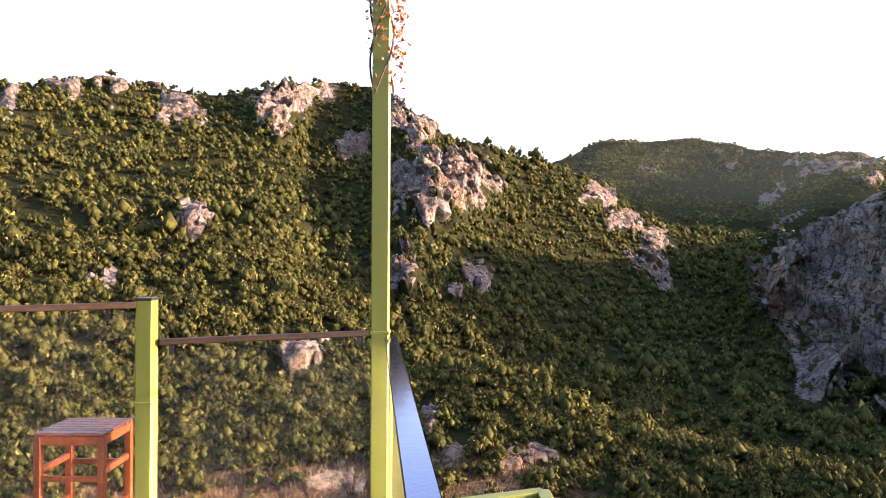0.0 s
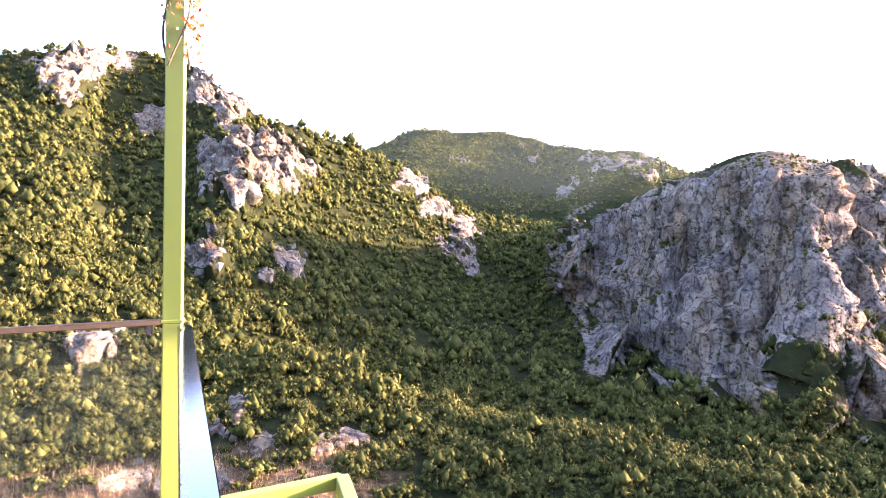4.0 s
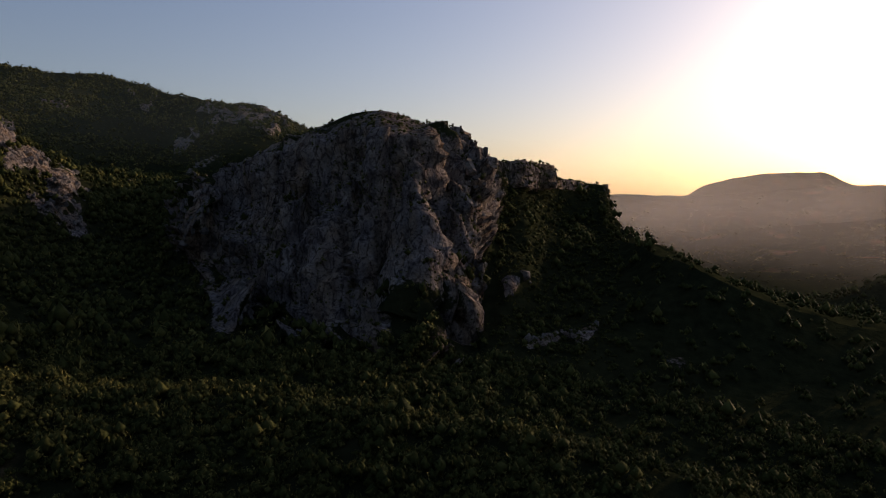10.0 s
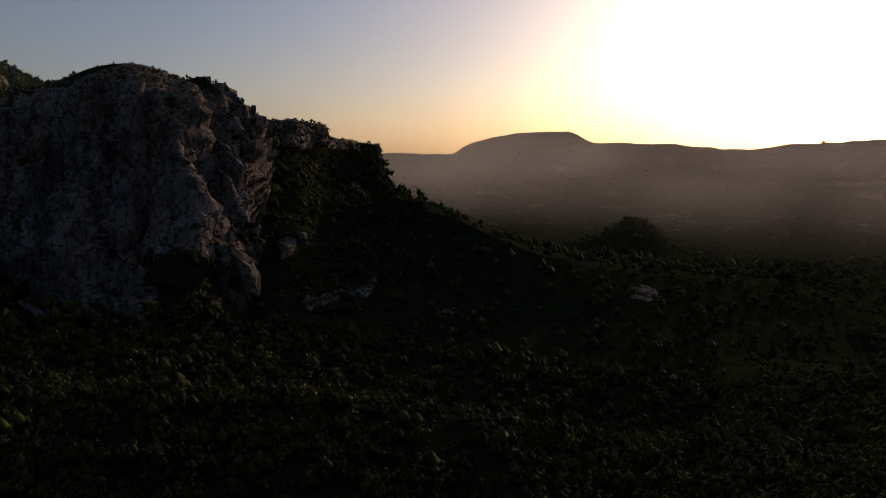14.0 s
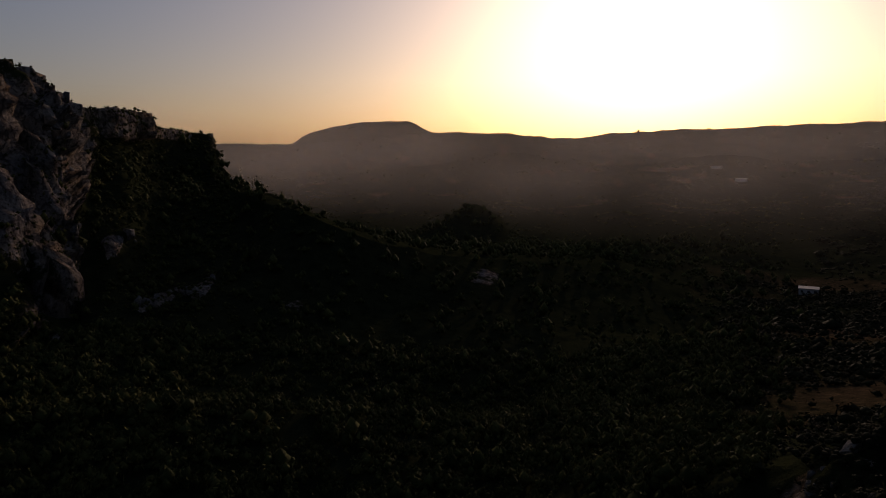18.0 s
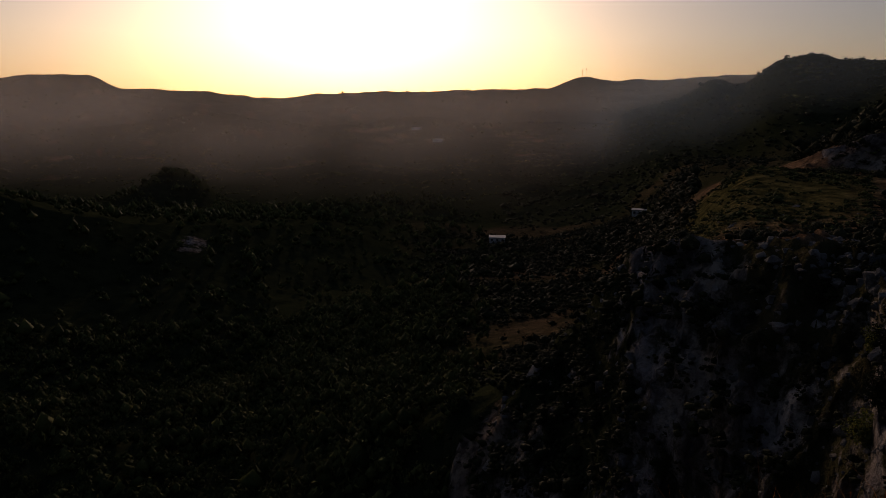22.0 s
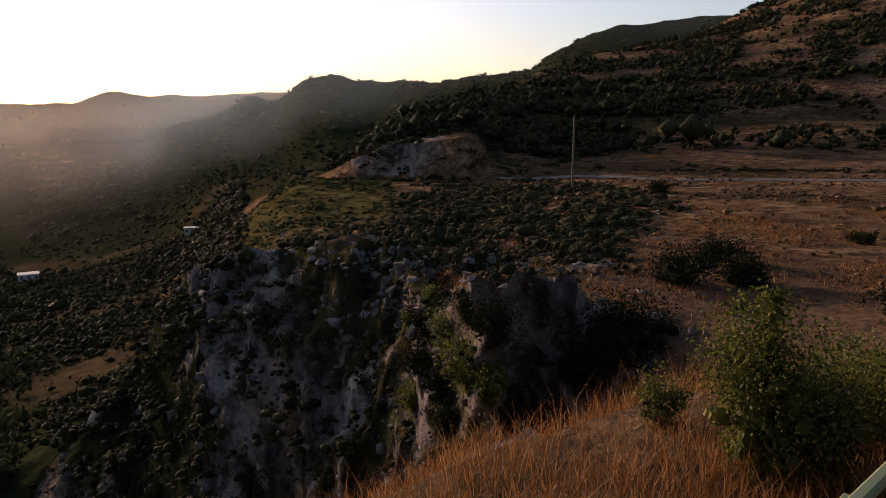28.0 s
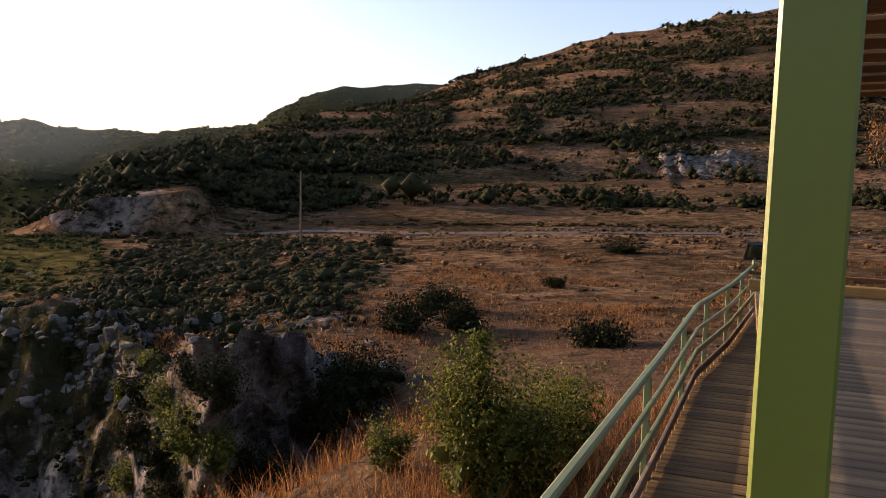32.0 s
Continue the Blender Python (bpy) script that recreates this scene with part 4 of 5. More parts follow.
def glass(name="glass"):
    m = Mat(name, 0.03)
    m.b.inputs["Transmission Weight"].default_value = 1.0
    m.b.inputs["IOR"].default_value = 1.2
    dust, mx = m.n("BsdfTranslucent", Color=(0.75, 0.7, 0.6, 1)), m.n("MixShader")
    m.t.links.new(m.ramp(m.noise(3.0, 4), (0.3, (0.004,) * 3), (0.8, (0.02,) * 3)), mx.inputs[0])
    m.t.links.new(m.b.outputs[0], mx.inputs[1])
    m.t.links.new(dust.outputs[0], mx.inputs[2])
    m.t.links.new(mx.outputs[0], m.t.nodes["Material Output"].inputs[0])
    return m.done((0.95, 0.97, 0.95))


GLASS = glass()

# ---- terrace edge where the camera stands ----
DECK_Z, WALK_Z = 0.0, -0.6
A0, B0, C0 = at(-5.05, 0, 4.1), at(-22.8, 0, 3.9), at(183.95, 0, 1.27)


def steel_post(place, low, high, label, cap=False, wide=0.1, turn=0):
    ob = empty("steel_post", label, "post", (place.x, place.y, low), turn)
    part("shaft", box((wide, wide, high - low), (0, 0, (high - low) / 2), 0.006), GREEN, ob)
    part("base_plate", box((0.18, 0.18, 0.012), (0, 0, 0.006), 0.002), GREEN, ob)
    if cap:
        part("cap", box((wide + 0.007, wide + 0.007, 0.012), (0, 0, high - low + 0.006), 0.003), BLACK, ob, "dark cap plate")
    return ob


post_a = steel_post(A0, DECK_Z, 3.5, "tall square steel post painted lime green, vine on top")
part("collar", box((0.112, 0.112, 0.02), (0, 0, 1.13), 0.003), GREEN, post_a)
post_b = steel_post(B0, DECK_Z, 1.345, "short square lime green balustrade post with dark cap", True, 0.085)
part("weld_band", box((0.088, 0.088, 0.012), (0, 0, 1.345 - 0.52), 0.002), GREEN, post_b)
post_c = steel_post(C0, DECK_Z, 3.5, "lime green steel post beside the wooden walkway", wide=0.117, turn=-1.2)


def panel(p, q, top, low, label):
    """A glass panel with its wooden top rail."""
    ob = empty("glass_balustrade", label, "balustrade", ((p.x + q.x) / 2, (p.y + q.y) / 2, DECK_Z))
    inv = Matrix.Translation((-(p.x + q.x) / 2, -(p.y + q.y) / 2, -DECK_Z))
    b = bar((p.x, p.y, top), (q.x, q.y, top), 0.055, 0.03)
    b.transform(inv)
    part("top_rail", b, RAIL_WOOD, ob, "brown wooden top rail")
    b = bar((p.x, p.y, (top + low) / 2 - 0.015), (q.x, q.y, (top + low) / 2 - 0.015), 0.01, top - low - 0.05, 0.001)
    b.transform(inv)
    g = part("pane", b, GLASS, ob, "clear glass pane")
    g.visible_shadow = False
    for k in (0.06, 0.94):
        e = p.lerp(q, k)
        b = box((0.03, 0.03, 0.05), (e.x, e.y, top - 0.04), 0.003)
        b.transform(inv)
        part("clamp", b, METAL, ob)
    return ob


side = (A0 - B0).normalized()
panel(B0 + side * 0.056, A0 - side * 0.056, 1.127, 0.08, "clear glass balustrade panel with thin brown top rail")
left_end = at(-52, 0, 4.2)
side = (left_end - B0).normalized()
panel(B0 + side * 0.056, left_end, 1.32, 0.08, "taller glass balustrade panel with brown top rail")

# flat handrail that runs from the tall post back along the terrace edge
hand = empty("flat_handrail", "flat glossy metal handrail reflecting the blue sky", "handrail", (A0.x, A0.y, DECK_Z))
p, q = Vector((A0.x + 0.062, A0.y - 0.02, 1.10)), Vector((-0.03, 1.35, 1.10))
end = Vector((-0.06, -0.15, 1.10))
inv = Matrix.Translation((-A0.x, -A0.y, -DECK_Z))
for a, b in ((p, q), (q, end)):
    bm = bar(a, b, 0.075, 0.012, 0.003)
    bm.transform(inv)
    part("rail_top", bm, METAL, hand)
    bm = bar(a - Vector((0, 0, 0.55)), b - Vector((0, 0, 0.55)), 0.01, 1.0, 0.001)
    bm.transform(inv)
    g = part("pane", bm, GLASS, hand, "clear glass pane")
    g.visible_shadow = False
bm = box((0.05, 0.05, 1.1), (q.x - A0.x, q.y - A0.y, 0.55), 0.004)
part("baluster", bm, METAL, hand)

# low green frame outside the rail
frame_ob = empty("green_frame", "low lime green steel frame outside the terrace rail", "steel frame")
k1, k2, k3 = at(-3.0, -20.5, 2.95), at(8.2, -18.9, 3.21), at(14.0, -30, 1.9)
k1.z = k2.z = k3.z = 0.5
part("front_beam", bar(k1, k2, 0.06, 0.06), GREEN, frame_ob)
part("side_beam", bar(k2, k3, 0.06, 0.06), GREEN, frame_ob)
for k in (k1, k2, k3):
    part("leg", bar(k + Vector((0, 0, -0.04)), k + Vector((0, 0, -7.0)), 0.06, 0.06), GREEN, frame_ob)


# ---- wooden bar stool ----
def bar_stool(place, turn):
    s = empty("bar_stool", "orange-brown wooden bar stool with a slatted seat", "stool", place, turn)
    w, d, h, leg = 0.36, 0.34, 0.65, 0.036
    for i in range(7):
        part("slat", box((w, 0.040, 0.014), (0, -d / 2 + 0.024 + i * 0.0487, h - 0.007), 0.003), SLAT_WOOD, s, "glossy slat")
    for x in (-1, 1):
        for y in (-1, 1):
            part("leg", box((leg, leg, h - 0.016), (x * (w / 2 - leg / 2), y * (d / 2 - leg / 2), (h - 0.016) / 2), 0.003), STOOL_WOOD, s)
    for x in (-1, 1):
        part("apron", box((0.02, d - 2 * leg, 0.045), (x * (w / 2 - 0.014), 0, h - 0.04), 0.002), STOOL_WOOD, s)
        part("stretcher", box((0.02, d - 2 * leg, 0.03), (x * (w / 2 - 0.018), 0, h - 0.2), 0.002), STOOL_WOOD, s)
        part("stretcher", box((0.02, d - 2 * leg, 0.03), (x * (w / 2 - 0.018), 0, 0.22), 0.002), STOOL_WOOD, s)
    for y in (-1, 1):
        part("apron", box((w - 2 * leg, 0.02, 0.045), (0, y * (d / 2 - 0.014), h - 0.04), 0.002), STOOL_WOOD, s)
        part("stretcher", box((w - 2 * leg, 0.02, 0.028), (0, y * (d / 2 - 0.018), h - 0.235), 0.002), STOOL_WOOD, s)
    return s


bar_stool((-1.89, 3.73, DECK_Z + 0.02), 0)


# ---- leaves ----
def leaf_tris(centres, rng, size, hang=0.0):
    """Two-triangle leaves with a fold, at the centres."""
    n = len(centres)
    a = rng.normal(0, 1, (n, 3))
    a[:, 2] -= hang
    a /= np.linalg.norm(a, axis=1)[:, None]
    b = np.cross(a, rng.normal(0, 1, (n, 3)))
    b /= np.linalg.norm(b, axis=1)[:, None] + 1e-9
    c = np.cross(a, b)
    s = size * rng.uniform(0.6, 1.3, (n, 1))
    tip, base = centres + a * s, centres - a * s * 0.7
    l, r = centres + b * s * 0.5 + c * s * 0.12, centres - b * s * 0.5 + c * s * 0.12
    return np.concatenate([np.stack([base, l, tip], 1), np.stack([base, tip, r], 1)])


def leaf_material(name, *stops):
    m = Mat(name, 0.55)
    rnd = m.n("NewGeometry").outputs["Random Per Island"]
    c = m.ramp(rnd, *stops)
    m.b.inputs["Specular IOR Level"].default_value = 0.1
    tr = m.t.nodes.new("ShaderNodeBsdfTranslucent")
    m.t.links.new(c, tr.inputs[0])
    mx = m.t.nodes.new("ShaderNodeMixShader")
    mx.inputs[0].default_value = 0.35
    out = m.t.nodes["Material Output"]
    m.t.links.new(m.b.outputs[0], mx.inputs[1])
    m.t.links.new(tr.outputs[0], mx.inputs[2])
    m.t.links.new(mx.outputs[0], out.inputs[0])
    return m.done(c)


VINE = leaf_material("autumn_vine_leaves", (0.0, (0.17, 0.0204, 0.0136)), (0.3, (0.306, 0.109, 0.0204)), (0.6, (0.374, 0.204, 0.0544)), (1.0, (0.34, 0.286, 0.204)))
LEAF = leaf_material("bush_leaves", (0.0, (0.02, 0.032, 0.006)), (0.5, (0.062, 0.076, 0.012)), (1.0, (0.19, 0.175, 0.03)))
BARK = wood("bark", (0.0476, 0.034, 0.0238), (0.116, 0.0884, 0.0612), 0.9, (4.0, 4.0, 1.0))


def vine(place, low, high, label, rng, n=260, spread=0.07):
    ob = empty("climbing_vine", label, "vine", (place.x, place.y, low))
    h = high - low
    for k in range(3):
        bm = bmesh.new()
        rings = []
        for i in range(30):
            z = h * i / 29
            c = Vector((0.068 * math.cos(z * 6 + k * 2.1), 0.068 * math.sin(z * 6 + k * 2.1), z))
            rings.append([bm.verts.new(c + Vector((0.006 * math.cos(q), 0.006 * math.sin(q), 0))) for q in (0, 1.57, 3.14, 4.71)])
        for r0, r1 in zip(rings, rings[1:]):
            for q in range(4):
                bm.faces.new((r0[q], r0[(q + 1) % 4], r1[(q + 1) % 4], r1[q]))
        part("stem", bm, BARK, ob)
    z = h * np.sqrt(rng.random(n))
    a = rng.uniform(0, 2 * np.pi, n)
    d = 0.06 + np.abs(rng.normal(0, spread, n))
    c = np.stack([d * np.cos(a) + 0.03, d * np.sin(a), z], 1)
    me = tri_mesh("leaves", leaf_tris(c, rng, 0.021, 0.8), VINE)
    lv = new("leaves", me)
    lv.parent = ob
    return ob


RV = np.random.default_rng(3)
vine(A0, 2.5, 3.5, "red and orange autumn vine climbing the tall green post", RV, 800, 0.035)


# ---- wooden walkway, its railing and the upper deck ----
RAIL_LINE = [Vector(v) for v in ((0.87, 0.6, 0), (0.71, -2.7, 0), (0.55, -5.6, 0), (0.43, -8.3, 0), (0.13, -10.2, 0), (-0.21, -13.3, 0))]


def rail_x(y):
    return float(np.interp(-y, [-v.y for v in RAIL_LINE], [v.x for v in RAIL_LINE]))


walkway = empty("walkway", "brown wooden plank walkway along the terrace edge", "walkway", (0, 0, WALK_Z), kind="structure")
plank = None
y = 0.5
while y > -13.4:
    x1 = rail_x(y) - 0.02
    m = pose((x1 - 1.5 + x1) / 2, y, -0.02, RV.normal(0, 0.15), RV.normal(0, 0.1), 3 + RV.normal(0, 0.25))
    if plank is None:
        plank = part("plank", box((1.5, 0.19, 0.036), bevel=0.005), DECK_WOOD, walkway, m=m)
    else:
        ob = plank.copy()
        scene.collection.objects.link(ob)
        ob.matrix_basis = m
    y -= 0.203
for k in (-0.15, -0.75, -1.35):
    for a, b in zip(RAIL_LINE, RAIL_LINE[1:]):
        part("joist", bar(a + Vector((k, 0, -0.12)), b + Vector((k, 0, -0.12)), 0.06, 0.15), DECK_WOOD, walkway)

railing = empty("walkway_railing", "weathered pale green steel railing with three bars", "railing", (0, 0, WALK_Z))
for a, b in zip(RAIL_LINE, RAIL_LINE[1:]):
    part("handrail", bar(a + Vector((0, 0, 0.85)), b + Vector((0, 0, 0.85)), 0.055, 0.05, 0.012, 0.03), PALE_GREEN, railing)
    for h, deep in ((0.58, 0.045), (0.32, 0.07), (0.06, 0.09)):
        part("rail_bar", bar(a + Vector((-0.01, 0, h)), b + Vector((-0.01, 0, h)), 0.03, deep, 0.006, 0.02), PALE_GREEN if h > 0.2 else BARE_RAIL, railing, "" if h > 0.2 else "bare weathered brown board")
for y in (-1.0, -2.7, -5.3, -7.4, -8.9, -10.2, -11.7, -13.3):
    x = rail_x(y)
    part("rail_post", box((0.05, 0.05, 1.05), (x + 0.03, y, 0.33), 0.005), PALE_GREEN, railing)

deck = empty("upper_deck", "grey weathered wooden deck boards of the terrace", "deck", (0, 0, DECK_Z), kind="structure")
board = None
y = 3.98
while y > -12.5:
    x1 = -0.2
    if board is None:
        board = part("board", box((5.6, 0.136, 0.034), bevel=0.004), GREY_WOOD, deck, m=pose(-3.0, y, -0.017, 0, 0, 0))
    else:
        ob = board.copy()
        scene.collection.objects.link(ob)
        ob.matrix_basis = pose(-3.0, y, -0.017 + RV.normal(0, 0.001), RV.normal(0, 0.15), 0, RV.normal(0, 0.1))
    y -= 0.143
for x in (-0.25, -2, -4, -5.6):
    part("bearer", bar((x, 4.0, -0.13), (x, -12.55, -0.13), 0.08, 0.18), ROOF_WOOD, deck)
for x in (-0.6, -3, -5.4):
    for yy in (3.6, -1.2, -6, -12.2):
        part("stilt", bar((x, yy, -0.22), (x, yy, -7.5), 0.12, 0.12), GREEN, deck)
step = empty("deck_edge_beam", "sunlit yellow-brown wooden beam at the deck end", "beam", (-3, -11.75, 0))
part("beam", box((5.8, 0.16, 0.16), (0, 0, 0.08), 0.01), YELLOW_WOOD, step)
part("upper_beam", box((5.8, 0.1, 0.05), (0, -0.25, 0.24), 0.006), ROOF_WOOD, step)
bollard = empty("end_post", "small pale green steel post at the deck end", "post", (-1.32, -12.1, 0))
part("shaft", box((0.07, 0.07, 0.62), (0, 0, 0.31), 0.005), PALE_GREEN, bollard)
part("cap", box((0.076, 0.076, 0.012), (0, 0, 0.626), 0.003), PALE_GREEN, bollard)

# pergola roof over the terrace
roof = empty("pergola_roof", "dark wooden pergola roof with broad boards", "roof", (0, 0, 2.75))
y = -4.9
while y > -11.5:
    part("cross_board", box((5.4, 0.5, 0.04), (-3.2, y, 0.1), 0.006), ROOF_WOOD, roof)
    y -= 0.75
for x in (-0.55, -3.2, -5.8):
    part("beam", bar((x, -4.6, 0.0), (x, -11.6, 0.0), 0.1, 0.16), ROOF_WOOD, roof)
for x, yy in ((-2.7, -11.2), (-5.8, -11.0), (-5.8, -4.8), (-2.6, -4.8)):
    part("roof_post", box((0.105, 0.105, 2.7), (x, yy, -1.4), 0.006), GREEN, roof)
vine(Vector((-1.58, -11.0, 0)), 1.9, 2.62, "orange autumn vine hanging from the pergola roof", RV, 300, 0.045)

# floodlight on the railing's last post
fl = at(180.75, -4.75, 13.0)
flood = empty("floodlight", "black floodlight with glass front on the railing end", "floodlight", (fl.x, fl.y, fl.z), 35)
bm = box((0.40, 0.12, 0.30), (0, 0, 0), 0.02)
for v in bm.verts:
    if v.co.y < 0:
        v.co.x *= 0.72
        v.co.z *= 0.72
part("housing", bm, BLACK, flood, m=pose(0, 0, 0, -18, 0, 0))
part("front_glass", box((0.34, 0.01, 0.24), (0, 0.064, 0), 0.002), METAL, flood, "pale reflecting glass", m=pose(0, 0, 0, -18, 0, 0))
part("bracket", bar((0, 0, -0.08), (0, 0, -0.42), 0.03, 0.05), PALE_GREEN, flood)
part("yoke", box((0.44, 0.02, 0.03), (0, 0, -0.17), 0.004), BLACK, flood)


# ---- utility pole ----
base = on_land(145.4, -5.4, near=70)
top = EYE.z + math.hypot(base.x, base.y) * math.tan(radians(0.4))
pole = empty("utility_pole", "bare weathered wooden utility pole standing in scrub", "pole", (base.x, base.y, base.z - 0.3))
part("shaft", tube((0, 0, 0), (0, 0, top - base.z + 0.3), 0.15, 0.10, 14), POLE_WOOD, pole)
part("bolt_bracket", box((0.3, 0.06, 0.08), (0, 0, top - base.z - 0.1), 0.01), METAL, pole)


# ---- stones on the plateau and in the gully ----
def stone_shape(rng):
    bm = bmesh.new()
    bmesh.ops.create_icosphere(bm, subdivisions=2, radius=1.0)
    q = np.array([v.co[:] for v in bm.verts])
    f = np.array([[v.index for v in g.verts] for g in bm.faces])
    bm.free()
    k = rng.uniform(0, 90)
    q = q * (1 + 0.38 * vnoise(q * 1.4 + k, 5) + 0.16 * vnoise(q * 3.1 + k, 9))[:, None]
    return np.round(q * 3.0) / 3.0 * 0.65 + q * 0.35, f


STONES = [stone_shape(RNG) for _ in range(8)]


def block_shape(rng):
    """An angular broken block: the hull of a few random points."""
    bm = bmesh.new()
    q = rng.normal(0, 1, (15, 3))
    q = q / np.linalg.norm(q, axis=1)[:, None] * rng.uniform(0.75, 1.0, (15, 1)) * np.array([1.0, rng.uniform(0.6, 1.0), rng.uniform(0.7, 1.1)])
    for c in q:
        bm.verts.new(c)
    hull = bmesh.ops.convex_hull(bm, input=bm.verts)
    bmesh.ops.delete(bm, geom=hull["geom_interior"], context="VERTS")
    bm.verts.index_update()
    q, f = np.array([v.co[:] for v in bm.verts]), np.array([[v.index for v in g.verts] for g in bm.faces])
    bm.free()
    return q, f


BLOCKS = [block_shape(RNG) for _ in range(12)]
right_side = (LAZ > 104) & (LAZ < 156) & (LR > 15) & (LR < 75)
p = scatter(2600, RNG, VIEW * right_side * np.clip(ROCK + np.clip(1 - np.abs(LEL + 12) / 5, 0, 1) * 0.35, 0.02, 1) * np.where((LAZ > 128) & (LAZ < 138) & (LR < 36), 4, 1))
far_off = np.clip(np.hypot(p[:, 0], p[:, 1]) / 40, 0.4, 1.3)
tagged(scrub("limestone_rubble", "grey limestone boulders and rubble on the plateau edge", p, RNG.gamma(2.0, 0.10, len(p)) * far_off, BLOCKS, LIMESTONE, RNG, (0.5, 1.0), False), category="boulders")
shelf = (LAZ > 124) & (LAZ < 152) & (LR > 21) & (LR < 62) & (LEL > -17) & (LEL < -6)
p = scatter(620, RNG, VIEW * shelf * np.clip(0.2 + fbm((LAND / 7.0).reshape(-1, 3), 3, 191).reshape(NR, NA), 0.02, 1))
tagged(scrub("plateau_rocks", "grey limestone blocks lying between the plateau bushes", p, np.minimum(RNG.gamma(3, 0.115, len(p)), 0.5), BLOCKS, LIMESTONE, RNG, (0.5, 0.9), False), category="boulders")
near_hill = (LAZ > 165) & (LAZ < 186) & (LEL > 0.4) & (LEL < 3.2) & (LR < 400)
p = scatter(420, RNG, VIEW * near_hill * np.exp(-((LAZ - 177) / 3.5) ** 2 - ((LEL - 1.7) / 0.7) ** 2))
tagged(scrub("hillside_boulders", "pale boulders in a band on the dry hillside", p, RNG.gamma(3, 0.3, len(p)), BLOCKS, LIMESTONE, RNG, (0.5, 1.0), False), category="boulders")


# broken blocks standing out of the crags and of the cliff
p = scatter(1500, RNG, VIEW * (CRAGGY > 0.45) * (LR > 90) * (LR < 700) * (LAZ < 60))
tagged(scrub("crag_blocks", "jagged pale limestone blocks breaking through the scrub", p, RNG.gamma(3, 0.42, len(p)), BLOCKS, LIMESTONE, RNG, (0.8, 1.4), False), category="rocks")


# ---- road along the foot of the hill ----
def ribbon(name, az0, az1, el_at, width, lift, material, label, category):
    """A road that follows the land at the given height angle."""
    bm = bmesh.new()
    rows = []
    for az in np.arange(az0, az1, 0.5):
        c = on_land(az, el_at(az), near=60)
        d = Vector((c.x, c.y, 0)).normalized()
        row = []
        for k in (-0.5, -0.17, 0.17, 0.5):
            x, y = c.x + d.x * k * width, c.y + d.y * k * width
            row.append((x, y, c.z))
        rows.append(row)
    zs = [r[0][2] for r in rows]
    for i, row in enumerate(rows):
        z = sum(zs[max(0, i - 6):i + 7]) / len(zs[max(0, i - 6):i + 7]) + lift
        rows[i] = [bm.verts.new((x, y, max(z, land_z(x, y) + 0.06))) for x, y, _ in row]
    for a, b in zip(rows, rows[1:]):
        for k in range(3):
            bm.faces.new((a[k], b[k], b[k + 1], a[k + 1]))
    ob = part(name, bm, material, smooth=True)
    return tagged(ob, label, category, kind="structure")


def asphalt():
    m = Mat("worn_asphalt", 0.85)
    c = m.ramp(m.noise(1.5, 6), (0.3, (0.045, 0.043, 0.042)), (0.7, (0.085, 0.08, 0.076)))
    m.bump(m.noise(12, 3), 0.01)
    return m.done(c)


ribbon("road", 139.5, 192, lambda az: float(np.interp(az, [126, 131, 136, 141, 146, 153, 162, 181, 192], [-4.6, -4.6, -4.85, -4.75, -4.4, -4.55, -4.3, -3.65, -3.6])), 3.6, 0.06, asphalt(), "narrow grey asphalt road at the foot of the hill", "road")

def pale_track():
    m = Mat("pale_track", 0.95)
    m.bump(m.noise(3, 4), 0.05)
    return m.done(m.ramp(m.noise(0.6, 5), (0.3, (0.30, 0.26, 0.21)), (0.7, (0.52, 0.47, 0.40))))


TRACK = pale_track()
ribbon("track", 18.6, 26.2, lambda az: float(np.interp(az, [18, 20, 23, 27], [1.15, 1.3, 0.95, 1.3])), 5.0, 0.3, TRACK, "pale dirt track across the saddle behind the gorge", "track")


# grove of larger bushes across the hillside
grove = (LAZ > 166) * (LAZ < 188) * np.exp(-((LEL - 3.7 - 0.05 * (LAZ - 175)) / 0.55) ** 2) * (LR > 110) * (LR < 600)
p = scatter(190, RNG, VIEW * grove)
scrub("hillside_grove", "cluster of larger dark rounded bushes across the hillside", p, RNG.uniform(1.3, 2.9, len(p)), LEAFY, OLIVE, RNG, (0.7, 1.1))

# hedge of small round bushes on the road's outer edge, and dark scrub behind the road
p = np.array([on_land(a, -4.78, near=60)[:] for a in np.arange(126.3, 137, 0.62)])
scrub("roadside_bushes", "row of small round bushes along the road edge", p, RNG.uniform(0.62, 0.95, len(p)), LEAFY, OLIVE, RNG, (0.8, 1.0))
p = np.array([on_land(a, float(np.interp(a, [150, 165, 192], [-3.9, -3.6, -3.1])) + RV.normal(0, 0.06), near=60)[:] for a in RV.uniform(150, 192, 260)])
scrub("roadside_scrub", "low dark scrub along the far side of the road", p, RNG.uniform(0.35, 0.8, len(p)), SMALL, OLIVE, RNG, (0.5, 0.8))


# ---- small farm buildings down in the valley ----
PLASTER = paint("pale_plaster", (0.42, 0.39, 0.35), 0.9, 0.15)
DARK = paint("dark_opening", (0.02, 0.02, 0.022), 0.3, 0.05)
CONCRETE = paint("pale_concrete", (0.34, 0.32, 0.29), 0.9, 0.2)


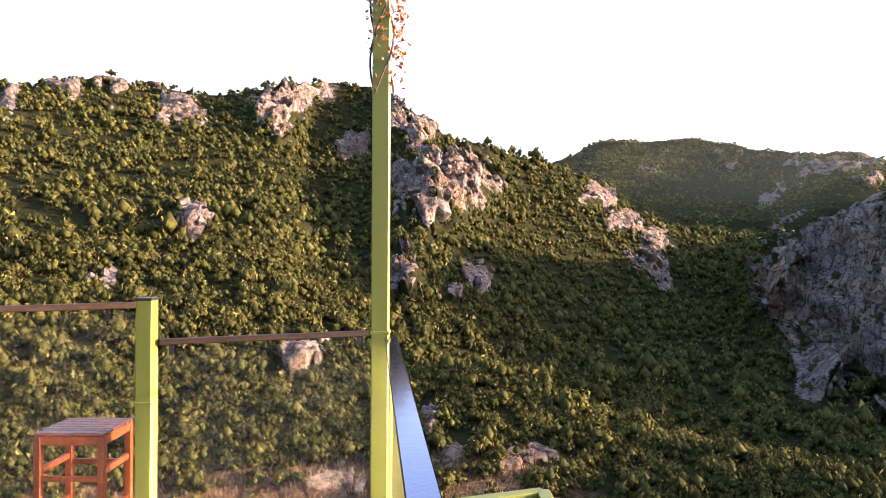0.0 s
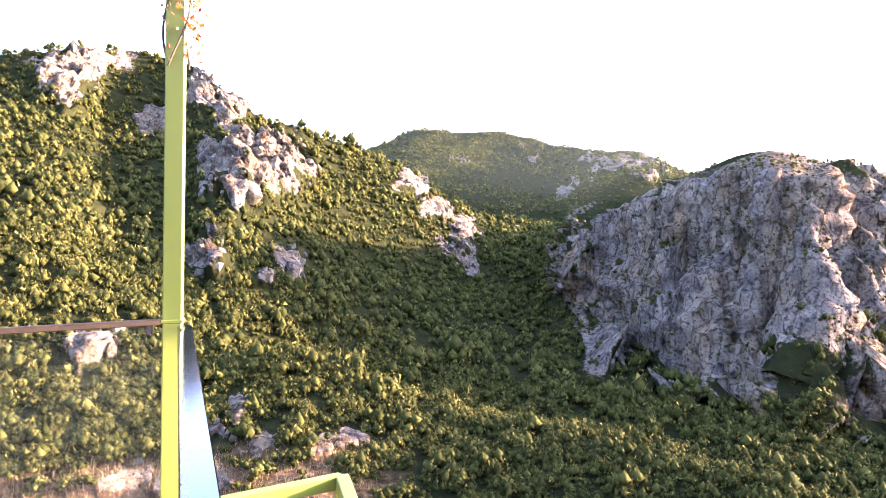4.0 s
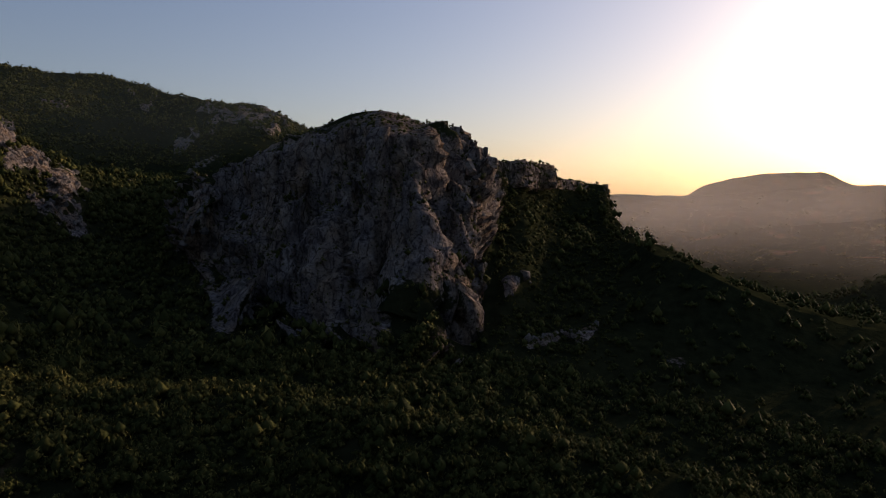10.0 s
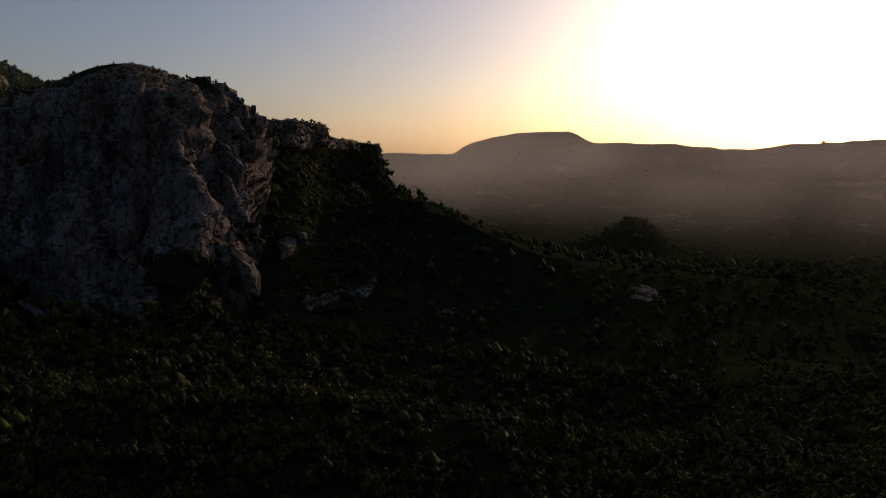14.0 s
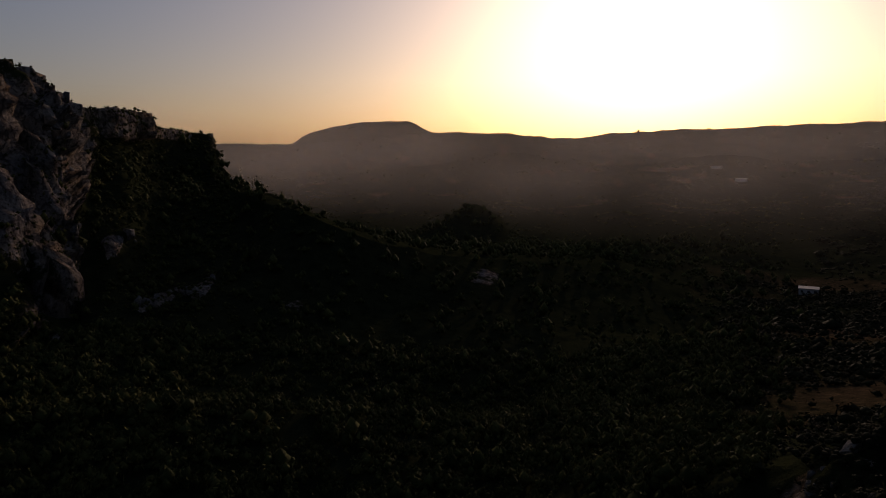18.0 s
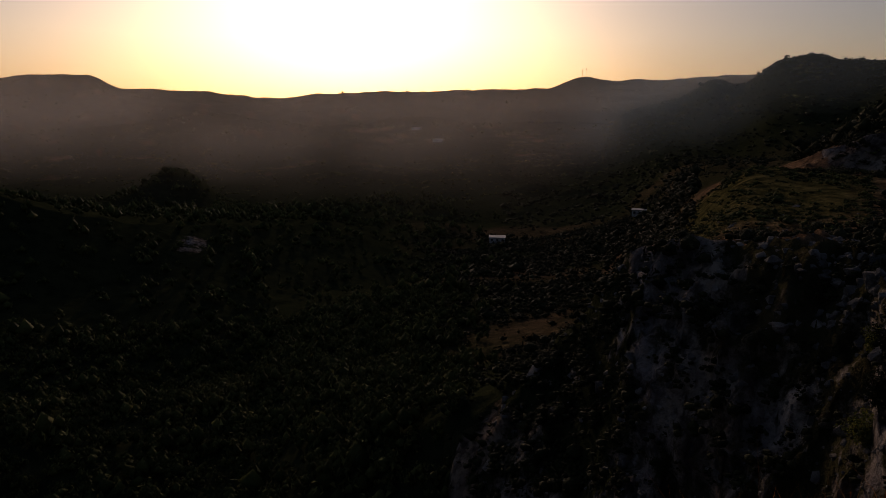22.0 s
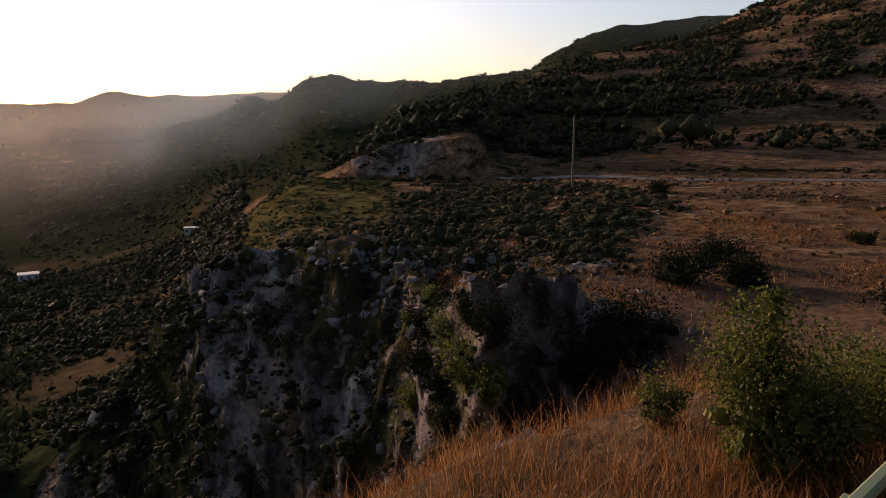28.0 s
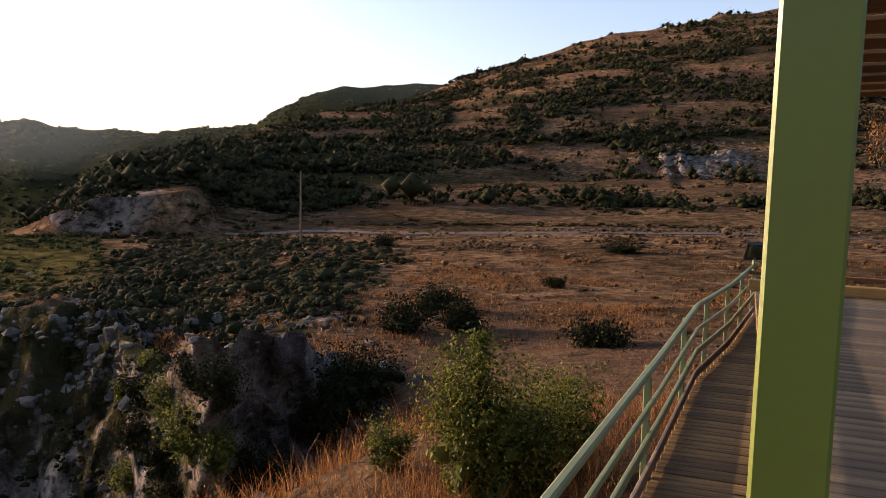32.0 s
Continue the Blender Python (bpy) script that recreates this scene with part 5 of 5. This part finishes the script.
def farm_building(place, turn, w, d, h, label):
    ob = empty("farm_building", label, "building", (place.x, place.y, place.z - 0.6), turn)
    part("wall", box((w, d, h + 0.6), (0, 0, (h + 0.6) / 2), 0.03), PLASTER, ob)
    part("roof", box((w + 0.7, d + 0.7, 0.25), (0, 0, h + 0.72), 0.03), CONCRETE, ob, "flat pale concrete roof")
    for k in range(3):
        win = part("window", box((1.1, 0.08, 1.2), (-w / 2 + w * (k + 0.5) / 3, -d / 2 - 0.02, 0.6 + h * 0.55), 0.01), DARK, ob, "dark window")
        part("sill", box((1.3, 0.14, 0.08), (-w / 2 + w * (k + 0.5) / 3, -d / 2 - 0.06, 0.6 + h * 0.55 - 0.66), 0.01), CONCRETE, win)
    part("door", box((1.0, 0.08, 2.0), (w * 0.5 - 1.2, -d / 2 - 0.02, 1.6), 0.01), DARK, ob)
    return ob


farm_building(on_land(103.8, -11.1, near=200), -104, 9, 7, 3.0, "small pale farmhouse with a flat roof among trees")
farm_building(on_land(115.2, -8.6, near=150), -118, 8, 5, 2.8, "low pale shed with a flat roof on the slope")
farm_building(on_land(97.0, -2.2, near=900), -97, 26, 12, 6, "distant pale building in the hazy valley")
farm_building(on_land(99.0, -3.1, near=900), -90, 22, 12, 6, "distant pale building among fields in the valley")


# ---- masts on the far hill ----
for az, h in ((110.1, 55), (110.5, 62), (110.9, 48)):
    c = on_land(az, 1.9, near=4000)
    mast = empty("radio_mast", "thin steel radio mast on the far hilltop", "mast", (c.x, c.y, c.z - 2), group="masts on the far hill")
    part("shaft", tube((0, 0, 0), (0, 0, h), 1.3, 0.5, 6), METAL, mast)
    part("antenna", tube((0, 0, h * 0.8), (0, 0, h * 0.95), 2.2, 2.2, 8), METAL, mast)


# ---- near bushes ----
def leafy_bush(place, height, width, rng, leaves, label, size=0.035, spire=0.0, dense=True, leaf=None):
    leaf = leaf or LEAF
    ob = empty("bush", label, "bush", place)
    tips = []
    for k in range(11):
        a = rng.uniform(0, 2 * np.pi)
        lean = rng.uniform(0.1, 1.0)
        top = Vector((math.cos(a) * lean * width * 0.4, math.sin(a) * lean * width * 0.4, height * rng.uniform(0.55, 0.9)))
        if k == 0 and spire:
            top = Vector((0.05, 0.02, height * 1.0))
        mid = Vector((top.x * 0.45, top.y * 0.45, top.z * 0.55))
        part("stem", tube((0, 0, -0.15), mid, 0.028, 0.018, 7), BARK, ob)
        part("stem", tube(mid, top, 0.018, 0.006, 6), BARK, ob)
        tips += [mid.lerp(top, rng.uniform(0.1, 1.0)) for _ in range(4)] + [mid * rng.uniform(0.25, 1.0) for _ in range(3)]
    tips = np.array([t[:] for t in tips])
    if dense:
        pts, faces = [], []
        for k in range(9):
            c = tips[rng.integers(0, len(tips))] * np.array([0.9, 0.9, 0.5])
            v, f = FINE[k % len(FINE)]
            faces.append(f + sum(len(q) for q in pts))
            pts.append(v * np.array([width * 0.21, width * 0.21, height * 0.27]) + c)
        fo = new("foliage", raw_mesh("foliage", np.concatenate(pts), np.concatenate(faces), leaf))
        fo.parent = ob
    n = leaves
    i = rng.integers(0, len(tips), n)
    d = rng.normal(0, 1, (n, 3))
    d /= np.linalg.norm(d, axis=1)[:, None]
    c = tips[i] + d * (width * 0.21 * rng.random((n, 1)) ** 0.5)
    c[:, 2] = np.abs(c[:, 2])
    if spire:
        k = rng.random(n // 14)
        s = np.stack([rng.normal(0.05, 0.07, len(k)), rng.normal(0.02, 0.07, len(k)), height * (0.75 + 0.32 * k)], 1)
        c = np.concatenate([c, s])
    lv = new("leaves", tri_mesh("leaves", leaf_tris(c, rng, size, 0.0), leaf))
    lv.parent = ob
    return ob


def bush_at(az, el_base, r, height, width, leaves, label, size=0.035, spire=0.0, leaf=None):
    x, y = r * math.sin(radians(az)), r * math.cos(radians(az))
    leafy_bush((x, y, land_z(x, y)), height, width, RV, leaves, label, size, spire, leaf=leaf)


bush_at(160.4, -26, 8.6, 2.25, 2.3, 12500, "green leafy bush with a tall thin shoot above dry grass", 0.036, 1.0)
bush_at(163.9, -24, 9.3, 1.8, 2.3, 9000, "spreading green bush joined to the leafy bush", 0.036)
bush_at(166.0, -22, 10.8, 1.8, 2.6, 6500, "dark green bush behind the leafy bush by the walkway")
bush_at(152.5, -22, 10.2, 0.8, 1.3, 1800, "low green bush among dry grass")
bush_at(140.0, -23, 14.5, 2.6, 2.2, 4200, "shaded green bush on the rim of the gully", 0.045)
bush_at(137.0, -24, 12.5, 1.2, 1.6, 2000, "small yellow-green bush at the gully rim", 0.04)
bush_at(146.5, -18, 20.0, 2.9, 3.8, 5200, "round dark green shrub against the rock face", 0.06, leaf=OLIVE)
bush_at(150.2, -18, 20.3, 2.5, 3.4, 5200, "broad dark green shrub filling the rocky hollow", 0.06, leaf=OLIVE)
bush_at(141.8, -20, 17.5, 2.2, 2.4, 3600, "dark bush growing in the rocky gully side", 0.05, leaf=OLIVE)
bush_at(134.5, -24, 15.0, 1.6, 2.2, 3000, "dark low bush on the shaded gully side", 0.05, leaf=OLIVE)
bush_at(149.0, -19, 17.5, 1.4, 2.4, 3000, "dark rounded bush at the edge of the plateau rocks", 0.05, leaf=OLIVE)
for k, (az, el, h) in enumerate(((137.6, -16.2, 1.1), (136.0, -18.6, 1.4), (139.4, -18.4, 1.5), (137.4, -21.5, 1.6), (135.0, -22.8, 1.3), (139.2, -22.6, 1.4), (133.4, -20.5, 1.2), (132.4, -17.2, 1.0), (134.3, -17.4, 1.3), (132.8, -23.5, 1.2), (135.6, -25.0, 1.2), (134.0, -15.4, 0.9))):
    c = on_land(az, el, near=15.5)
    leafy_bush((c.x, c.y, c.z - 0.1), h, h * 1.35, RV, 2400, "yellow-green bush rooted on the gully side" if k % 2 else "dark green bush rooted on the gully side", 0.045, leaf=LEAF if k % 2 else OLIVE)
for az, el, w, h in ((153.5, -12.6, 3.2, 1.5), (158.5, -12.2, 3.0, 1.3), (156.0, -10.9, 3.0, 1.2), (169.5, -13.0, 2.4, 0.9), (166.0, -8.6, 1.6, 0.6), (171.0, -5.6, 5, 1.5), (152.0, -5.6, 4, 1.4)):
    c = on_land(az, el, near=18)
    leafy_bush(c[:], h * 0.8, w * 1.25, RV, 2800, "rounded dark green shrub standing in the brown field", 0.085, leaf=OLIVE)


# ---- dry grass ----
def grass(name, label, places, rng, height, width, lean=0.35, material=None):
    n = len(places)
    a = rng.uniform(0, 2 * np.pi, n)
    side = np.stack([np.cos(a), np.sin(a), np.zeros(n)], 1) * width * rng.uniform(0.6, 1.4, (n, 1))
    h = height * rng.gamma(6, 1 / 6, (n, 1))
    bend = rng.normal(0, lean, (n, 3)) * h
    bend[:, 2] = 0
    up = np.array([[0, 0, 1.0]]) * h
    mid = places + up * 0.55 + bend * 0.35
    tip = places + up + bend
    base = places - np.array([[0, 0, 0.05]])
    t = np.concatenate([np.stack([base - side, base + side, mid + side * 0.7], 1), np.stack([base - side, mid + side * 0.7, mid - side * 0.7], 1), np.stack([mid - side * 0.7, mid + side * 0.7, tip], 1)])
    return tagged(new(name, tri_mesh(name, t, material or STRAW)), label, "grass", kind="stuff")


STRAW = leaf_material("dry_straw", (0.0, (0.0661, 0.0245, 0.00858)), (0.4, (0.184, 0.0716, 0.0212)), (0.75, (0.294, 0.136, 0.0403)), (1.0, (0.352, 0.214, 0.0858)))
brink = (LAZ > 112) & (LAZ < 182) & (LR > 3.2) & (LR < 16)
tuft = np.clip(0.5 + fbm((LAND / 1.6).reshape(-1, 3), 3, 151).reshape(NR, NA), 0.1, 1.5)
p = scatter(34000, RNG, brink * tuft * 1.0)
grass("foreground_grass", "tall dry orange-brown grass on the terrace slope", p, RNG, 0.42, 0.006)
lower = (LAZ > -34) & (LAZ < 10) & (LEL > -21) & (LEL < -14.5) & (LR > 60) & (LR < 140)
p = scatter(5000, RNG, lower * DRY)
grass("slope_grass", "tall pale dry grass on the lower gorge slope", p, RNG, 0.7, 0.03, 0.4, leaf_material("pale_straw", (0.0, (0.15, 0.10, 0.05)), (0.5, (0.31, 0.24, 0.13)), (1.0, (0.46, 0.39, 0.24))))
field = (LAZ > 134) & (LAZ < 190) & (LR >= 16) & (LR < 70) & (ROCK < 0.5) & ((LAZ > 151) | (LR > 24))
swathe = np.clip(0.3 + 1.3 * fbm((LAND / np.array([7.0, 4.0, 5.0])).reshape(-1, 3), 3, 291).reshape(NR, NA), 0.04, 1.5)
p = scatter(42000, RNG, VIEW * field * tuft * swathe)
grass("field_grass", "dry brown grass tufts over the field", p, RNG, 0.2, 0.012, 0.6)


# tussocks: low dry clumps that roughen the field and the hillside
TUSSOCK = leaf_material("dry_tussock", (0.0, (0.0359, 0.0233, 0.0111)), (0.5, (0.0923, 0.0535, 0.025)), (1.0, (0.195, 0.122, 0.0555)))
p = scatter(5200, RNG, VIEW * (LAZ > 134) * (LAZ < 190) * (LR > 18) * (LR < 105) * (ROCK < 0.5) * ((LAZ > 151) | (LR > 26)) * tuft * swathe * np.clip(50 / LR, 0.3, 2))
tagged(scrub("field_tussocks", "low dry brown tussocks scattered over the field", p, RNG.gamma(3, 0.075, len(p)) * np.clip(np.hypot(p[:, 0], p[:, 1]) / 45, 0.5, 1.6), DOT, TUSSOCK, RNG, (0.4, 0.8)), category="grass")
p = scatter(7000, RNG, VIEW * (LAZ > 126) * (LAZ < 192) * (LR > 105) * (LR < 560) * np.clip(0.6 + bands, 0.1, 1.3) * np.clip(250 / LR, 0.3, 1.5))
tagged(scrub("hillside_tussocks", "dry brown grass clumps on the terraced hillside", p, RNG.gamma(3, 0.24, len(p)), DOT, TUSSOCK, RNG, (0.3, 0.6)), category="grass")


# ---- valley haze imitated by thin tinted veils that the low evening sun shines through ----
def mist(r, thick, top, first=44, last=120, color=(0.80, 0.75, 0.70, 1), wave=0.3, rise=0.09):
    bm = bmesh.new()
    soft = bm.verts.layers.float.new("soft")
    rows = []
    for az in range(first, last, 2):
        d = heading(az, 0) * (r * (1 + wave * (0.10 * math.sin(az * 0.21 + r) + 0.05 * math.sin(az * 0.53 + r * 0.7))))
        row = [bm.verts.new((d.x, d.y, -160 + (top + 160) * k / 24)) for k in range(25)]
        foot = land_z(d.x, d.y)
        for v in row:
            k = min(1.0, (az - first) / 12, (last - 2 - az) / 12)
            h = min(1.0, max(0.0, (v.co.z - foot) / (r * rise)))
            v[soft] = k * k * (3 - 2 * k) * h * h * (3 - 2 * h)
        rows.append(row)
    for a, b in zip(rows, rows[1:]):
        for k in range(24):
            bm.faces.new((a[k], b[k], b[k + 1], a[k + 1]))
    m = Mat("mist", 1.0)
    z = m.n("SeparateXYZ", Vector=m.pos()).outputs["Z"]
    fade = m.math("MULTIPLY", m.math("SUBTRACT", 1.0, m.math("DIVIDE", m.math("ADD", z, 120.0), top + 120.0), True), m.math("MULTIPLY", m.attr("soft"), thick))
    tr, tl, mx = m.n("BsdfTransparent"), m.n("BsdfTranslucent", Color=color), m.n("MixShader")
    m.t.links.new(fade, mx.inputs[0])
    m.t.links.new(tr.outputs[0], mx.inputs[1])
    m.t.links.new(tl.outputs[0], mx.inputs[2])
    m.t.links.new(mx.outputs[0], m.t.nodes["Material Output"].inputs[0])
    return tagged(part("valley_haze_veil", bm, m.m, smooth=True), "thin tinted veil standing in for evening haze over the valley", "mist", kind="structure")


# bluish veils: the look of sky-lit haze is put into the sheet colour
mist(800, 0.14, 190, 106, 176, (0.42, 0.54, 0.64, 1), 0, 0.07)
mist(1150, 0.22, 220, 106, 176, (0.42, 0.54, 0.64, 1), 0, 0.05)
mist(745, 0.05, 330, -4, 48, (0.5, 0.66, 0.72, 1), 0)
# warm veils, denser with distance, build up the sunward haze
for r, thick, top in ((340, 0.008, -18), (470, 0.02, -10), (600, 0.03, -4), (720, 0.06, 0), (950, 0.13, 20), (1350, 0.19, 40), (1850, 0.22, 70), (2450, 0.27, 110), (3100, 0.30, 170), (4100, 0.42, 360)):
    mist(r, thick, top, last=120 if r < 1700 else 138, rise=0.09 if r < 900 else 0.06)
